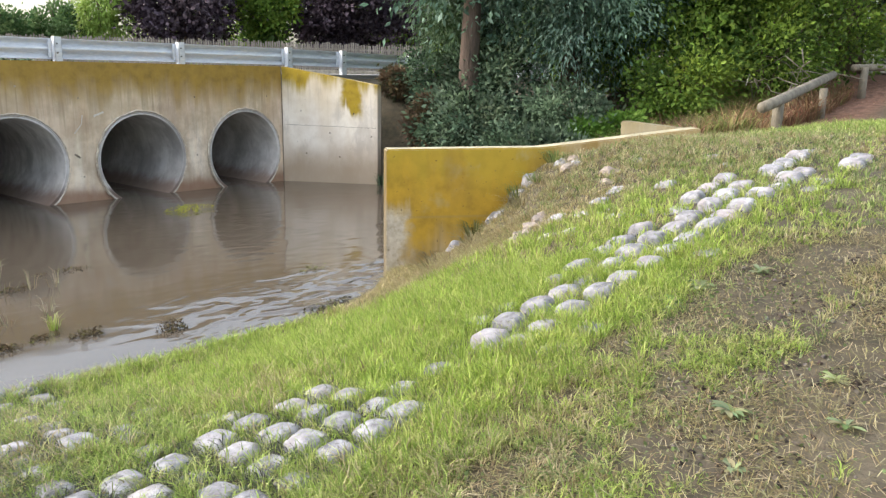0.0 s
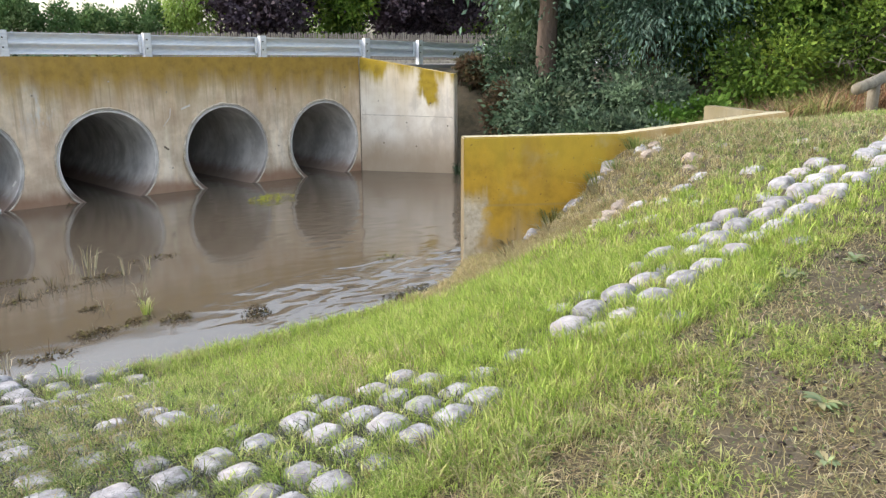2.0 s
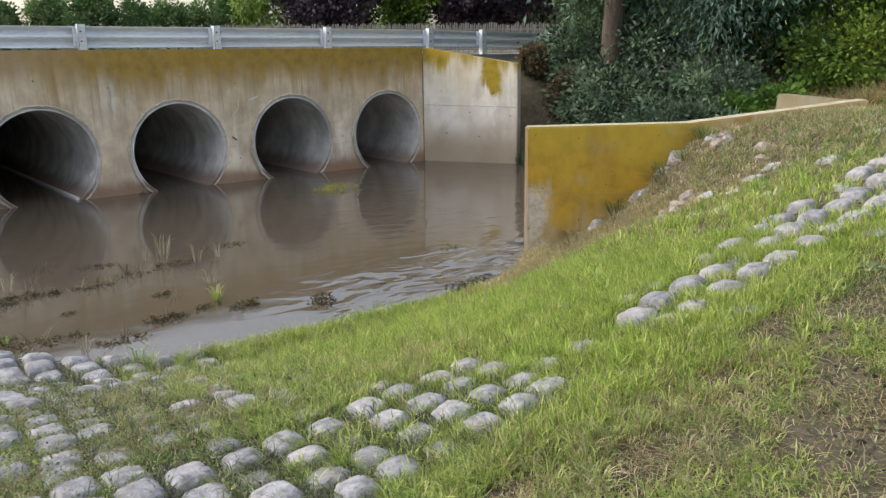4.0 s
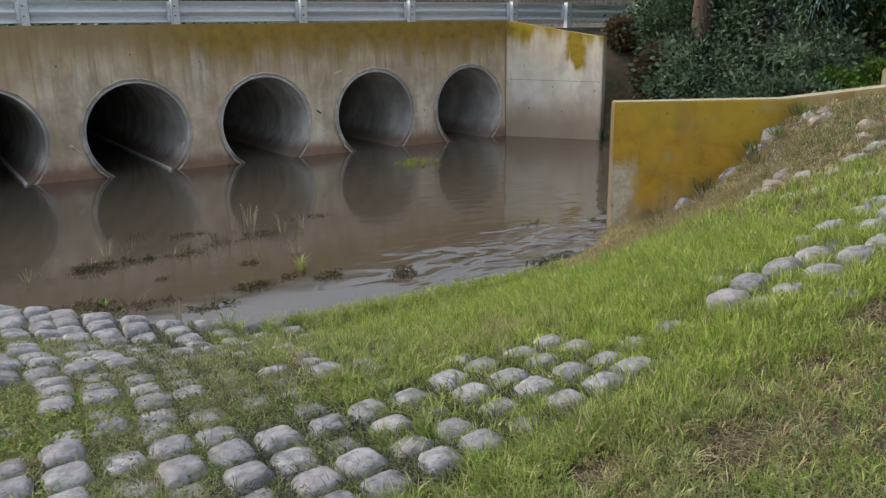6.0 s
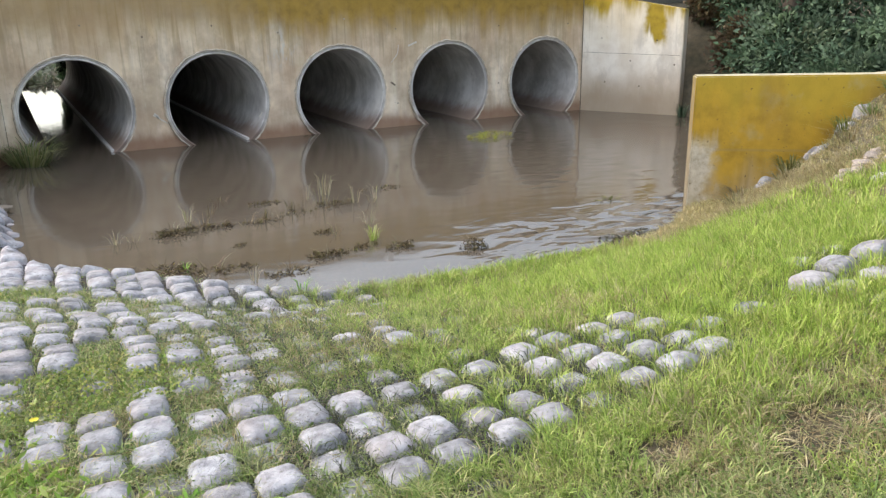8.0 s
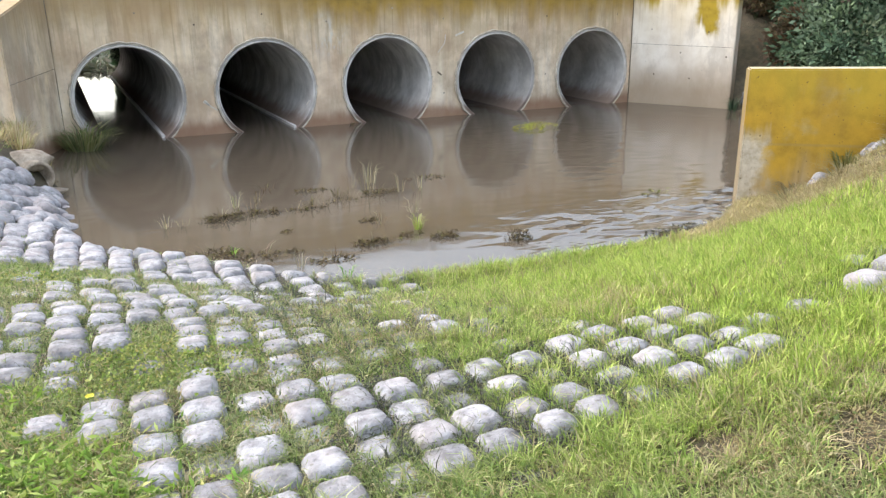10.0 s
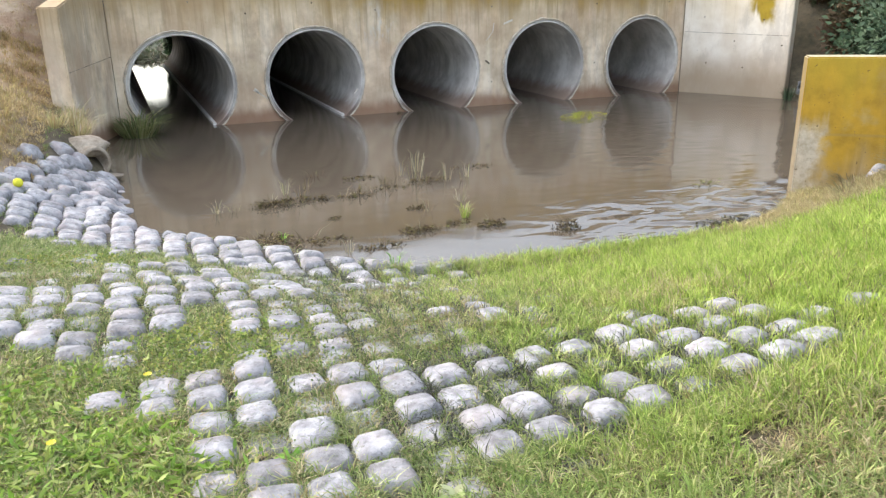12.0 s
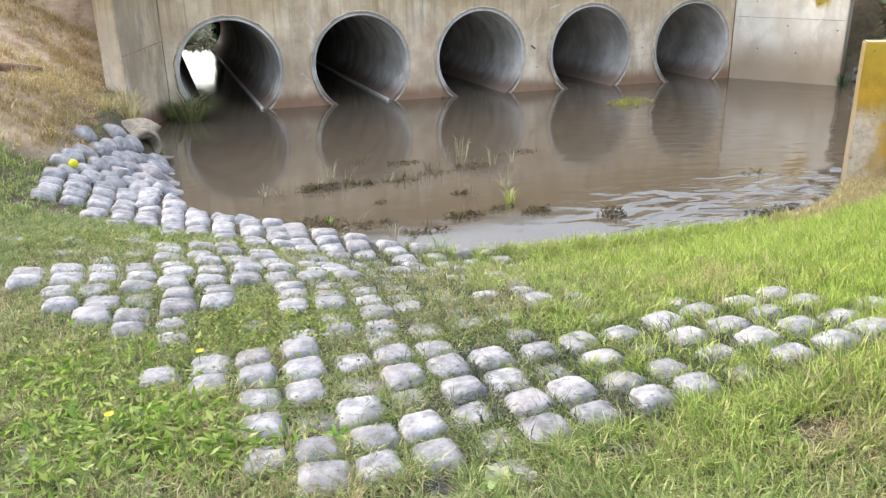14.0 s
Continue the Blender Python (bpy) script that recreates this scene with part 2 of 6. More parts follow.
def stained(name, light, dark, moss, moss_from, moss_to, tide, tide_col, drip=0.5, moss_amount=1.0, bare_top=False, fades=False, streaky=0.38, tongue=None):
    """Old concrete: blotches, streaks that run down, lichen along the top and a tide mark at the foot."""
    m, nt, b = material(name, 0.85)
    col = ramp(nt, grain(nt, 2.2, 8), [(0.38, dark), (0.5, tuple((p + q) / 2 for p, q in zip(light, dark))), (0.61, light)])
    streak = grain(nt, 5.0, 5, (1, 1, 0.12))
    col = blend(nt, streaky, col, ramp(nt, streak, [(0.35, (0.3, 0.28, 0.25)), (0.62, (0.72, 0.72, 0.72))]), "OVERLAY")
    z = height_of(nt)
    zz = calc(nt, "ADD", z, calc(nt, "MULTIPLY", calc(nt, "SUBTRACT", grain(nt, 3.2, 4, (1, 1, 0.1)), 0.5), drip * 2.4))
    zz = calc(nt, "ADD", zz, calc(nt, "MULTIPLY", calc(nt, "SUBTRACT", grain(nt, 1.1, 3), 0.5), drip * 1.2))
    run = calc(nt, "MULTIPLY", step(nt, grain(nt, 7, 4, (1, 1, 0.06)), 0.52, 0.64), step(nt, z, moss_from - 0.6, moss_to - 0.1))
    col = blend(nt, calc(nt, "MULTIPLY", run, 1.3 * streaky * moss_amount), col, (0.15, 0.095, 0.035))
    thin = calc(nt, "MULTIPLY", step(nt, grain(nt, 17, 3, (1, 1, 0.03)), 0.55, 0.66), step(nt, z, moss_from - 1.0, moss_to - 0.2))
    col = blend(nt, calc(nt, "MULTIPLY", thin, 1.3 * streaky * moss_amount), col, (0.13, 0.1, 0.07))
    salt = calc(nt, "MULTIPLY", step(nt, grain(nt, 10, 5, (1, 1, 0.09)), 0.57, 0.68), step(nt, grain(nt, 1.6, 4), 0.45, 0.6))
    col = blend(nt, calc(nt, "MULTIPLY", salt, 0.9 * streaky), col, tuple(min(0.85, 1.12 * c) for c in light))
    f = calc(nt, "MULTIPLY", step(nt, zz, moss_from, moss_to), moss_amount)
    wash = calc(nt, "MULTIPLY", step(nt, calc(nt, "ADD", zz, calc(nt, "MULTIPLY", calc(nt, "SUBTRACT", grain(nt, 0.8, 6), 0.5), 1.6)), moss_from - 0.75, moss_to), 0.5 * moss_amount)
    col = blend(nt, wash, col, tuple(0.45 * p + 0.55 * q for p, q in zip(dark, moss)))
    col = blend(nt, calc(nt, "MULTIPLY", step(nt, grain(nt, 1.2, 9, (1, 1, 0.45), 0.7), 0.5, 0.6), 0.4), col, tuple(0.55 * c for c in dark))
    if fades:
        col = blend(nt, calc(nt, "MULTIPLY", step(nt, zz, 1.45, 2.1), 0.6), col, (0.27, 0.18, 0.1))
        grime = step(nt, grain(nt, 1.5, 9, (1, 1, 0.6), 0.68), 0.47, 0.62)
        col = blend(nt, calc(nt, "MULTIPLY", grime, 0.42), col, (0.4, 0.31, 0.215))
        far = put(nt, "ShaderNodeVectorMath", {0: place(nt, (1.1, 0, 1)), 1: (3.74, 0, 1.42)}, op="SUBTRACT")
        far = calc(nt, "SQRT", length_squared(nt, far))
        paint = calc(nt, "MULTIPLY", calc(nt, "SUBTRACT", 1.0, step(nt, far, 0.14, 0.46)), step(nt, grain(nt, 8, 6, (1, 1, 0.3)), 0.46, 0.6))
        col = blend(nt, calc(nt, "MULTIPLY", paint, 0.6), col, (0.6, 0.62, 0.62))
        col = blend(nt, calc(nt, "MULTIPLY", step(nt, grain(nt, 0.9, 7, (1, 1, 0.8)), 0.46, 0.6), 0.3), col, (0.5, 0.33, 0.22))
        east = step(nt, calc(nt, "ADD", height_of(nt, "X"), calc(nt, "MULTIPLY", calc(nt, "SUBTRACT", grain(nt, 0.9, 5), 0.5), 5.0)), 1.0, 4.6)
        f = calc(nt, "MULTIPLY", f, calc(nt, "ADD", calc(nt, "MULTIPLY", east, 0.75), 0.25))
    shade = ramp(nt, grain(nt, 6, 6), [(0.3, tuple(c * 0.6 for c in moss)), (0.5, tuple(c * 0.85 for c in moss)), (0.68, moss)])
    if bare_top:
        f = calc(nt, "MULTIPLY", f, calc(nt, "SUBTRACT", 1.0, calc(nt, "MULTIPLY", step(nt, height_of(nt, "X"), 6.5, 7.0), 0.85)))
    if tongue:
        away = calc(nt, "ABSOLUTE", calc(nt, "SUBTRACT", calc(nt, "ADD", height_of(nt, "X"), calc(nt, "MULTIPLY", calc(nt, "SUBTRACT", grain(nt, 5, 5), 0.5), 0.14)), tongue))
        lick = calc(nt, "MULTIPLY", calc(nt, "SUBTRACT", 1.0, step(nt, away, 0.06, 0.13)), step(nt, zz, 1.26, 1.42))
        f = calc(nt, "MAXIMUM", f, lick)
    col = blend(nt, f, col, shade)
    if bare_top:
        col = blend(nt, calc(nt, "MULTIPLY", calc(nt, "MULTIPLY", step(nt, zz, 0.85, 1.35), step(nt, height_of(nt, "X"), 7.0, 6.5)), 0.6), col, (0.43, 0.315, 0.03))
        pour = calc(nt, "SUBTRACT", 1.0, step(nt, calc(nt, "ABSOLUTE", calc(nt, "SUBTRACT", z, 0.66)), 0.004, 0.02))
        col = blend(nt, calc(nt, "MULTIPLY", pour, 0.4), col, (0.3, 0.22, 0.1))
        bare = calc(nt, "ADD", height_of(nt, "X"), calc(nt, "MULTIPLY", calc(nt, "SUBTRACT", grain(nt, 3.0, 6), 0.5), 0.7))
        bare = calc(nt, "MULTIPLY", calc(nt, "SUBTRACT", 1.0, step(nt, bare, 5.46, 5.66)), calc(nt, "SUBTRACT", 1.0, step(nt, zz, 0.55, 0.85)))
        col = blend(nt, bare, col, ramp(nt, grain(nt, 14, 6), [(0.3, (0.36, 0.3, 0.22)), (0.7, (0.66, 0.6, 0.5))]))
        col = blend(nt, calc(nt, "MULTIPLY", step(nt, grain(nt, 24, 2), 0.69, 0.73), 0.75), col, (0.1, 0.07, 0.03))
        hole = step(nt, grain(nt, 2.3, 8), 0.58, 0.72)
        col = blend(nt, calc(nt, "MULTIPLY", hole, 0.42), col, ramp(nt, grain(nt, 9, 6), [(0.3, (0.32, 0.27, 0.15)), (0.7, (0.48, 0.42, 0.27))]))
        col = blend(nt, calc(nt, "MULTIPLY", step(nt, grain(nt, 2.6, 8, (1, 1, 0.3)), 0.5, 0.66), 0.5), col, (0.31, 0.19, 0.03))
    tz = calc(nt, "ADD", z, calc(nt, "MULTIPLY", calc(nt, "SUBTRACT", grain(nt, 4, 4, (1, 1, 0.4)), 0.5), 0.25))
    col = blend(nt, calc(nt, "MULTIPLY", calc(nt, "SUBTRACT", 1.0, step(nt, tz, tide * 0.25, tide)), 0.85), col, tide_col)
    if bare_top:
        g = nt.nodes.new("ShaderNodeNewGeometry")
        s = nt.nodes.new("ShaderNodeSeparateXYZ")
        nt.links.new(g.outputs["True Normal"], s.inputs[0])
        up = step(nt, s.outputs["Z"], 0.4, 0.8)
        # end face turned to the sky glow is coloured darker to dim it
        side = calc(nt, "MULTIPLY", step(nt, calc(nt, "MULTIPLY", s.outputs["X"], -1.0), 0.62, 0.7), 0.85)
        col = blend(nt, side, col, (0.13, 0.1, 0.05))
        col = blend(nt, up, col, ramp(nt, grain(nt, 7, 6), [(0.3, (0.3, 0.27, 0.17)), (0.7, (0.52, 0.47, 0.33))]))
    col = blend(nt, calc(nt, "MULTIPLY", step(nt, grain(nt, 19, 2), 0.71, 0.75), 0.5), col, tuple(0.4 * c for c in dark))
    nt.links.new(col, b.inputs["Base Color"])
    relief(nt, b, grain(nt, 60, 6), 0.25, 0.01)
    return m


SOIL = soil()
WALL = stained("headwall_concrete", (0.84, 0.715, 0.56), (0.54, 0.435, 0.325), (0.4, 0.25, 0.035), 1.4, 1.98, 0.3, (0.26, 0.14, 0.085), 0.36, 0.92, fades=True)
WING = stained("wing_concrete", (0.84, 0.79, 0.71), (0.7, 0.63, 0.54), (0.42, 0.29, 0.02), 1.72, 2.0, 0.95, (0.36, 0.27, 0.18), 0.4, streaky=0.16, tongue=9.98)
OCHRE = stained("lichen_concrete", (0.5, 0.42, 0.3), (0.36, 0.28, 0.17), (0.52, 0.315, 0.028), 0.1, 0.6, 0.16, (0.13, 0.1, 0.05), 0.5, bare_top=True)
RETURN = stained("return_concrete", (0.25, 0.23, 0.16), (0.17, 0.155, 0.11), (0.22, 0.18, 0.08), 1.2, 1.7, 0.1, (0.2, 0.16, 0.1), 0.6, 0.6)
PIPE = stained("pipe_concrete", (0.66, 0.64, 0.62), (0.42, 0.4, 0.385), (0.4, 0.38, 0.36), 5.0, 6.0, 0.3, (0.16, 0.1, 0.07), 0.1, streaky=0.1)
# pale colour for the glint along the waterline inside the pipes
PALE_GLINT = speckled("pale_glint", [(0.3, (0.5, 0.49, 0.48)), (0.7, (0.7, 0.69, 0.68))], 6, 0.8, 0, 0.4, 60)
RIM = speckled("rim_concrete", [(0.3, (0.3, 0.26, 0.21)), (0.5, (0.46, 0.405, 0.335)), (0.7, (0.66, 0.59, 0.5))], 9, 0.85, 0, 0.6, 60)
ASPHALT = speckled("road_asphalt", [(0.3, (0.16, 0.155, 0.15)), (0.7, (0.26, 0.255, 0.25))], 1.5, 0.9, 0, 0.4, 90)
STEEL = speckled("galvanised_steel", [(0.3, (0.5, 0.545, 0.61)), (0.7, (0.62, 0.67, 0.74))], 3, 0.5, 0.15, 0.08, 30, (0.3, 1, 1))
TIMBER = speckled("weathered_timber", [(0.3, (0.12, 0.105, 0.08)), (0.7, (0.25, 0.225, 0.175))], 6, 0.85, 0, 0.5, 50, (1, 1, 0.3))
PALING = speckled("grey_paling", [(0.3, (0.14, 0.12, 0.1)), (0.7, (0.37, 0.33, 0.29))], 4, 0.85, 0, 0.3, 30, (3, 3, 0.3))
BARK = speckled("bark", [(0.3, (0.07, 0.05, 0.035)), (0.7, (0.18, 0.13, 0.095))], 5, 0.95, 0, 0.9, 30, (1, 1, 0.25), 0.04)
LEAF = tinted("leaves", 0.6, 0.3, 0.18)
GRASS = tinted("grass_blades", 0.6, 0.4, 0.25)


def murky():
    m, nt, b = material("muddy_water", 0.075)
    col = ramp(nt, grain(nt, 0.5, 4), [(0.3, (0.086, 0.07, 0.052)), (0.7, (0.108, 0.088, 0.067))])
    nt.links.new(col, b.inputs["Base Color"])
    b.inputs["IOR"].default_value = 1.58
    x, y = height_of(nt, "X"), height_of(nt, "Y")
    amp = calc(nt, "MULTIPLY", step(nt, x, 2.4, 4.2), calc(nt, "SUBTRACT", 1.0, step(nt, y, -6.7, -5.7)))
    amp = calc(nt, "ADD", calc(nt, "MULTIPLY", amp, 1.5), 0.05)
    amp = calc(nt, "ADD", amp, calc(nt, "MULTIPLY", step(nt, x, 3.6, 6.0), 0.16))
    w = put(nt, "ShaderNodeTexNoise", {"Vector": place(nt, (1.0, 1.5, 1)), "Scale": 2.3, "Detail": 0.4, "Distortion": 0.9})
    w = calc(nt, "ADD", w, calc(nt, "MULTIPLY", put(nt, "ShaderNodeTexNoise", {"Vector": place(nt, (0.8, 1.8, 1)), "Scale": 5.5, "Detail": 1.0}), 0.16))
    n = nt.nodes.new("ShaderNodeBump")
    n.inputs["Distance"].default_value = 0.06
    nt.links.new(calc(nt, "MULTIPLY", amp, 0.5), n.inputs["Strength"])
    nt.links.new(w, n.inputs["Height"])
    nt.links.new(n.outputs[0], b.inputs["Normal"])
    return m


WATER = murky()


# ---- ground, water, road ----
def axis(lo, hi, fine, spans):
    out = list(np.arange(lo, hi + fine / 2, fine))
    for d in spans:
        out = [out[0] - d] + out + [out[-1] + d]
    return np.array(out)


GROW = [0.15, 0.2, 0.3, 0.4, 0.6, 0.8, 1, 1.5, 2, 3, 4, 6, 10, 20, 40, 80, 150, 300, 600]
gx, gy = axis(-2.6, 10.6, 0.07, GROW), axis(-12.4, 0.4, 0.07, GROW)
XX, YY = np.meshgrid(gx, gy)
nx, ny = len(gx), len(gy)
ids = np.arange(nx * ny).reshape(ny, nx)
quads = np.stack([ids[:-1, :-1], ids[:-1, 1:], ids[1:, 1:], ids[1:, :-1]], -1).reshape(-1, 4)
tagged(sheet("ground", np.c_[XX.ravel(), YY.ravel(), ground(XX, YY).ravel()], quads, SOIL, smooth=True),
       "earth bank with soil, thatch and dry litter sloping to water", "ground", kind="structure")

wx, wy = np.linspace(-3, 13, 33), np.linspace(-9, 96, 141)
WX, WY = np.meshgrid(wx, wy)
wi = np.arange(WX.size).reshape(WX.shape)
tagged(sheet("water", np.c_[WX.ravel(), WY.ravel(), np.zeros(WX.size)],
             np.stack([wi[:-1, :-1], wi[:-1, 1:], wi[1:, 1:], wi[1:, :-1]], -1).reshape(-1, 4), WATER, smooth=True),
       "still muddy brown water with ripples near the bank", "water", kind="structure")

bm = bmesh.new()
box(bm, (-80, 0.34, 1.75), (90, 10.36, 2.03))
tagged(part("road", bm, ASPHALT), "grey asphalt road crossing over the culvert", "road", kind="structure")

# ---- the culvert ----
PIPES = [0.4, 2.4, 4.4, 6.4, 8.4]
ZC, R_IN, R_OUT = 0.605, 0.73, 0.79
TOP, FOOT = 2.17, -0.65


def headwall(name, y0, y1, shift=0.0):
    """A wall with five round openings: rings of faces between each circle and its square of wall."""
    bm = bmesh.new()
    n = 48
    edges = [-0.52] + [(a + b) / 2 for a, b in zip(PIPES, PIPES[1:])] + [9.25]
    for c, xa, xb in zip(PIPES, edges, edges[1:]):
        rings = []
        for y in (y0, y1):
            inner, outer = [], []
            for k in range(n):
                a = 2 * math.pi * (k + 0.5) / n
                ca, sa = math.cos(a), math.sin(a)
                inner.append(bm.verts.new((c + R_OUT * ca, y, ZC + R_OUT * sa)))
                s = min((xb - c) / ca if ca > 1e-6 else 1e9, (xa - c) / ca if ca < -1e-6 else 1e9,
                        (TOP - ZC) / sa if sa > 1e-6 else 1e9, (FOOT - ZC) / sa if sa < -1e-6 else 1e9)
                outer.append(bm.verts.new((c + s * ca, y, ZC + s * sa)))
            for k in range(n):
                q = (k + 1) % n
                bm.faces.new((inner[k], inner[q], outer[q], outer[k]))
            corners = [(xa, FOOT), (xa, TOP), (xb, FOOT), (xb, TOP)]
            for x, z in corners:
                near = sorted(outer, key=lambda v: (v.co.x - x) ** 2 + (v.co.z - z) ** 2)[:2]
                bm.faces.new((near[0], near[1], bm.verts.new((x, y, z))))
            rings.append(inner)
        for k in range(n):
            q = (k + 1) % n
            bm.faces.new((rings[0][k], rings[1][k], rings[1][q], rings[0][q]))
    box(bm, (-0.52, y0 + 0.003, TOP - 0.004), (9.25, y1 - 0.003, TOP), 0)
    for x in (-0.52, 9.25):
        a = [bm.verts.new((x, y, z)) for y, z in ((y0, FOOT), (y1, FOOT), (y1, TOP), (y0, TOP))]
        bm.faces.new(a)
    bmesh.ops.remove_doubles(bm, verts=bm.verts, dist=0.0045)
    bmesh.ops.recalc_face_normals(bm, faces=bm.faces)
    bmesh.ops.translate(bm, verts=bm.verts, vec=(shift, 0, 0))
    return part(name, bm, WALL)


def wing(name, a, b, za, zb, back, mat, label, foot=-0.65, bevel=0.015):
    """An upright wall panel from a to b, thick towards the vector back."""
    bm = bmesh.new()
    slab(bm, [(a[0], a[1], foot), (b[0], b[1], foot), (b[0], b[1], zb), (a[0], a[1], za)], (back[0], back[1], 0))
    bmesh.ops.bevel(bm, geom=list(bm.edges), offset=bevel, segments=2, affect="EDGES")
    return tagged(part(name, bm, mat), label, "wing wall", kind="structure")


def culvert_pipe(x, y0, y1):
    th = empty("culvert_pipe", (x, y0, ZC), 0.035)
    bm = bmesh.new()
    n = 64
    prof = [(R_IN, y1 - y0), (R_IN, 0.02), (R_IN + 0.005, 0.005), (R_IN + 0.012, -0.004), (R_OUT - 0.034, -0.004), (R_OUT - 0.03, 0.012), (R_OUT - 0.024, 0.012),
            (R_OUT - 0.02, 0.0), (R_OUT - 0.004, 0.0), (R_OUT, 0.008), (R_OUT, y1 - y0)]
    rings = [[bm.verts.new((r * math.cos(2 * math.pi * k / n), y, r * math.sin(2 * math.pi * k / n))) for k in range(n)] for r, y in prof]
    for p, q in zip(rings, rings[1:]):
        for k in range(n):
            bm.faces.new((p[k], p[(k + 1) % n], q[(k + 1) % n], q[k]))
    bmesh.ops.recalc_face_normals(bm, faces=bm.faces)
    part("barrel", bm, PIPE, th, smooth=True)
    bm = bmesh.new()
    rings = []
    m = 180
    for r, y, rough in ((R_OUT - 0.006, 0.006, 0.0), (R_OUT - 0.003, -0.012, 0.2), (R_OUT + 0.012, -0.017, 0.8), (R_OUT + 0.024, 0.013, 1.0)):
        ring = []
        for k in range(m):
            a = 2 * math.pi * k / m
            c = Vector((math.cos(a), math.sin(a), 0.37 * x))
            e = r + rough * (0.016 * noise.noise(c * 9) + 0.012 * noise.noise(c * 26))
            ring.append(bm.verts.new((e * c.x, y + 0.004 * noise.noise(c * 17), e * c.y)))
        rings.append(ring)
    for p, q in zip(rings, rings[1:]):
        for k in range(m):
            bm.faces.new((p[k], p[(k + 1) % m], q[(k + 1) % m], q[k]))
    bmesh.ops.recalc_face_normals(bm, faces=bm.faces)
    part("mortar_collar", bm, RIM, th, "rough mortar collar round the pipe mouth")
    # pale strip that puts the waterline's reflected brightness into colour
    if x < 3:
        bm = bmesh.new()
        box(bm, (0.378, 0.03, -ZC - 0.02), (0.424, 10.5, -ZC + 0.036))
        part("silt_ledge", bm, PALE_GLINT, th, "pale waterline strip, coloured for the glint along the pipe wall")
    return tagged(th, "round concrete culvert pipe set in the headwall, half under water", "culvert pipe", "row of culvert pipes")


tagged(headwall("wall_headwall", 0.0, 0.32), "stained concrete headwall with five round openings", "headwall", kind="structure")
tagged(headwall("wall_far_headwall", 10.4, 10.7, -0.37), "concrete headwall on the far side of the road", "headwall", kind="structure")
for x in PIPES:
    culvert_pipe(x, -0.012, 10.75)
wing("wall_wing_right", (9.253, 0.0), (10.25, -1.6), 2.17, 1.855, (0.21, 0.13), WING, "pale concrete wing wall with ochre lichen on top")
wing("wall_wing_left", (-0.523, 0.0), (-1.0, -1.5), 2.17, 1.8, (-0.24, 0.076), WALL, "stained concrete wing wall beside dry bank")
bm = bmesh.new()
P0, P1, P2 = (5.39, -6.85), (6.7, -7.79), (8.15, -8.83)
ring = [(P0[0], P0[1], -0.6), (P1[0], P1[1], -0.2), (P2[0], P2[1], 0.6), (P2[0], P2[1], 1.56), (7.4, -8.29, 1.455), (P1[0], P1[1], 1.36), (P0[0], P0[1], 1.345)]
slab(bm, ring, (0.13, 0.18, 0))
bmesh.ops.bevel(bm, geom=list(bm.edges), offset=0.012, segments=2, affect="EDGES")
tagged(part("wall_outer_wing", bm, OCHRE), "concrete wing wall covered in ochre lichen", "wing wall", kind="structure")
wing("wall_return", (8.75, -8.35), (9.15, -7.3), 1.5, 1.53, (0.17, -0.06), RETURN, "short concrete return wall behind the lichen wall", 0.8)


# ---- the guard rail ----
def guard_rail(x0, x1, posts):
    th = empty("guard_rail", (0, 0.42, 0))
    bm = bmesh.new()
    prof = []
    for k in range(25):
        u = k / 24
        prof.append((0.072 * 0.5 * (1 - math.cos(4 * math.pi * u)) * (1 if 0.02 < u < 0.98 else 0.4) + 0.09, 2.205 + 0.315 * u))
    n = int((x1 - x0) / 1.0)
    rows = []
    for back in (0.0, 0.004):
        rows.append([[bm.verts.new((x0 + (x1 - x0) * i / n, y + back, z - 0.012 * max(0, x0 + (x1 - x0) * i / n - 9.4))) for y, z in prof] for i in range(n + 1)])
    for g in rows:
        for a, b in zip(g, g[1:]):
            for k in range(24):
                bm.faces.new((a[k], a[k + 1], b[k + 1], b[k]))
    for k in (0, 24):
        for i in range(n):
            bm.faces.new((rows[0][i][k], rows[0][i + 1][k], rows[1][i + 1][k], rows[1][i][k]))
    bmesh.ops.recalc_face_normals(bm, faces=bm.faces)
    part("beam", bm, STEEL, th, "galvanised W-shaped steel beam", smooth=True)
    for x in posts:
        foot = 1.85
        bm = bmesh.new()
        d = 0.012 * max(0, x - 9.4)
        slab(bm, [(x - 0.055, -0.06, foot), (x + 0.055, -0.06, foot), (x + 0.055, -0.06, 2.545 - d), (x - 0.055, -0.06, 2.545 - d)], (0, 0.006, 0))
        slab(bm, [(x + 0.05, -0.06, foot), (x + 0.055, -0.06, foot), (x + 0.055, -0.06, 2.545 - d), (x + 0.05, -0.06, 2.545 - d)], (0, 0.11, 0))
        slab(bm, [(x - 0.055, -0.06, foot), (x - 0.05, -0.06, foot), (x - 0.05, -0.06, 2.545 - d), (x - 0.055, -0.06, 2.545 - d)], (0, 0.11, 0))
        box(bm, (x - 0.1, 0.05, 2.23 - d), (x - 0.056, 0.09, 2.5 - d), 0.004)
        p = part("post", bm, STEEL, th)
        for z in (2.3, 2.44):
            bm = bmesh.new()
            tube(bm, [(x - 0.02, -0.074, z - d), (x - 0.02, -0.058, z - d)], [0.013, 0.013], 8)
            part("bolt", bm, DARK, p)
    return tagged(th, "galvanised steel guard rail on posts along the road edge", "guard rail")


DARK = speckled("dark_metal", [(0.3, (0.03, 0.03, 0.035)), (0.7, (0.09, 0.085, 0.08))], 9, 0.6, 0.3, 0.2, 60)
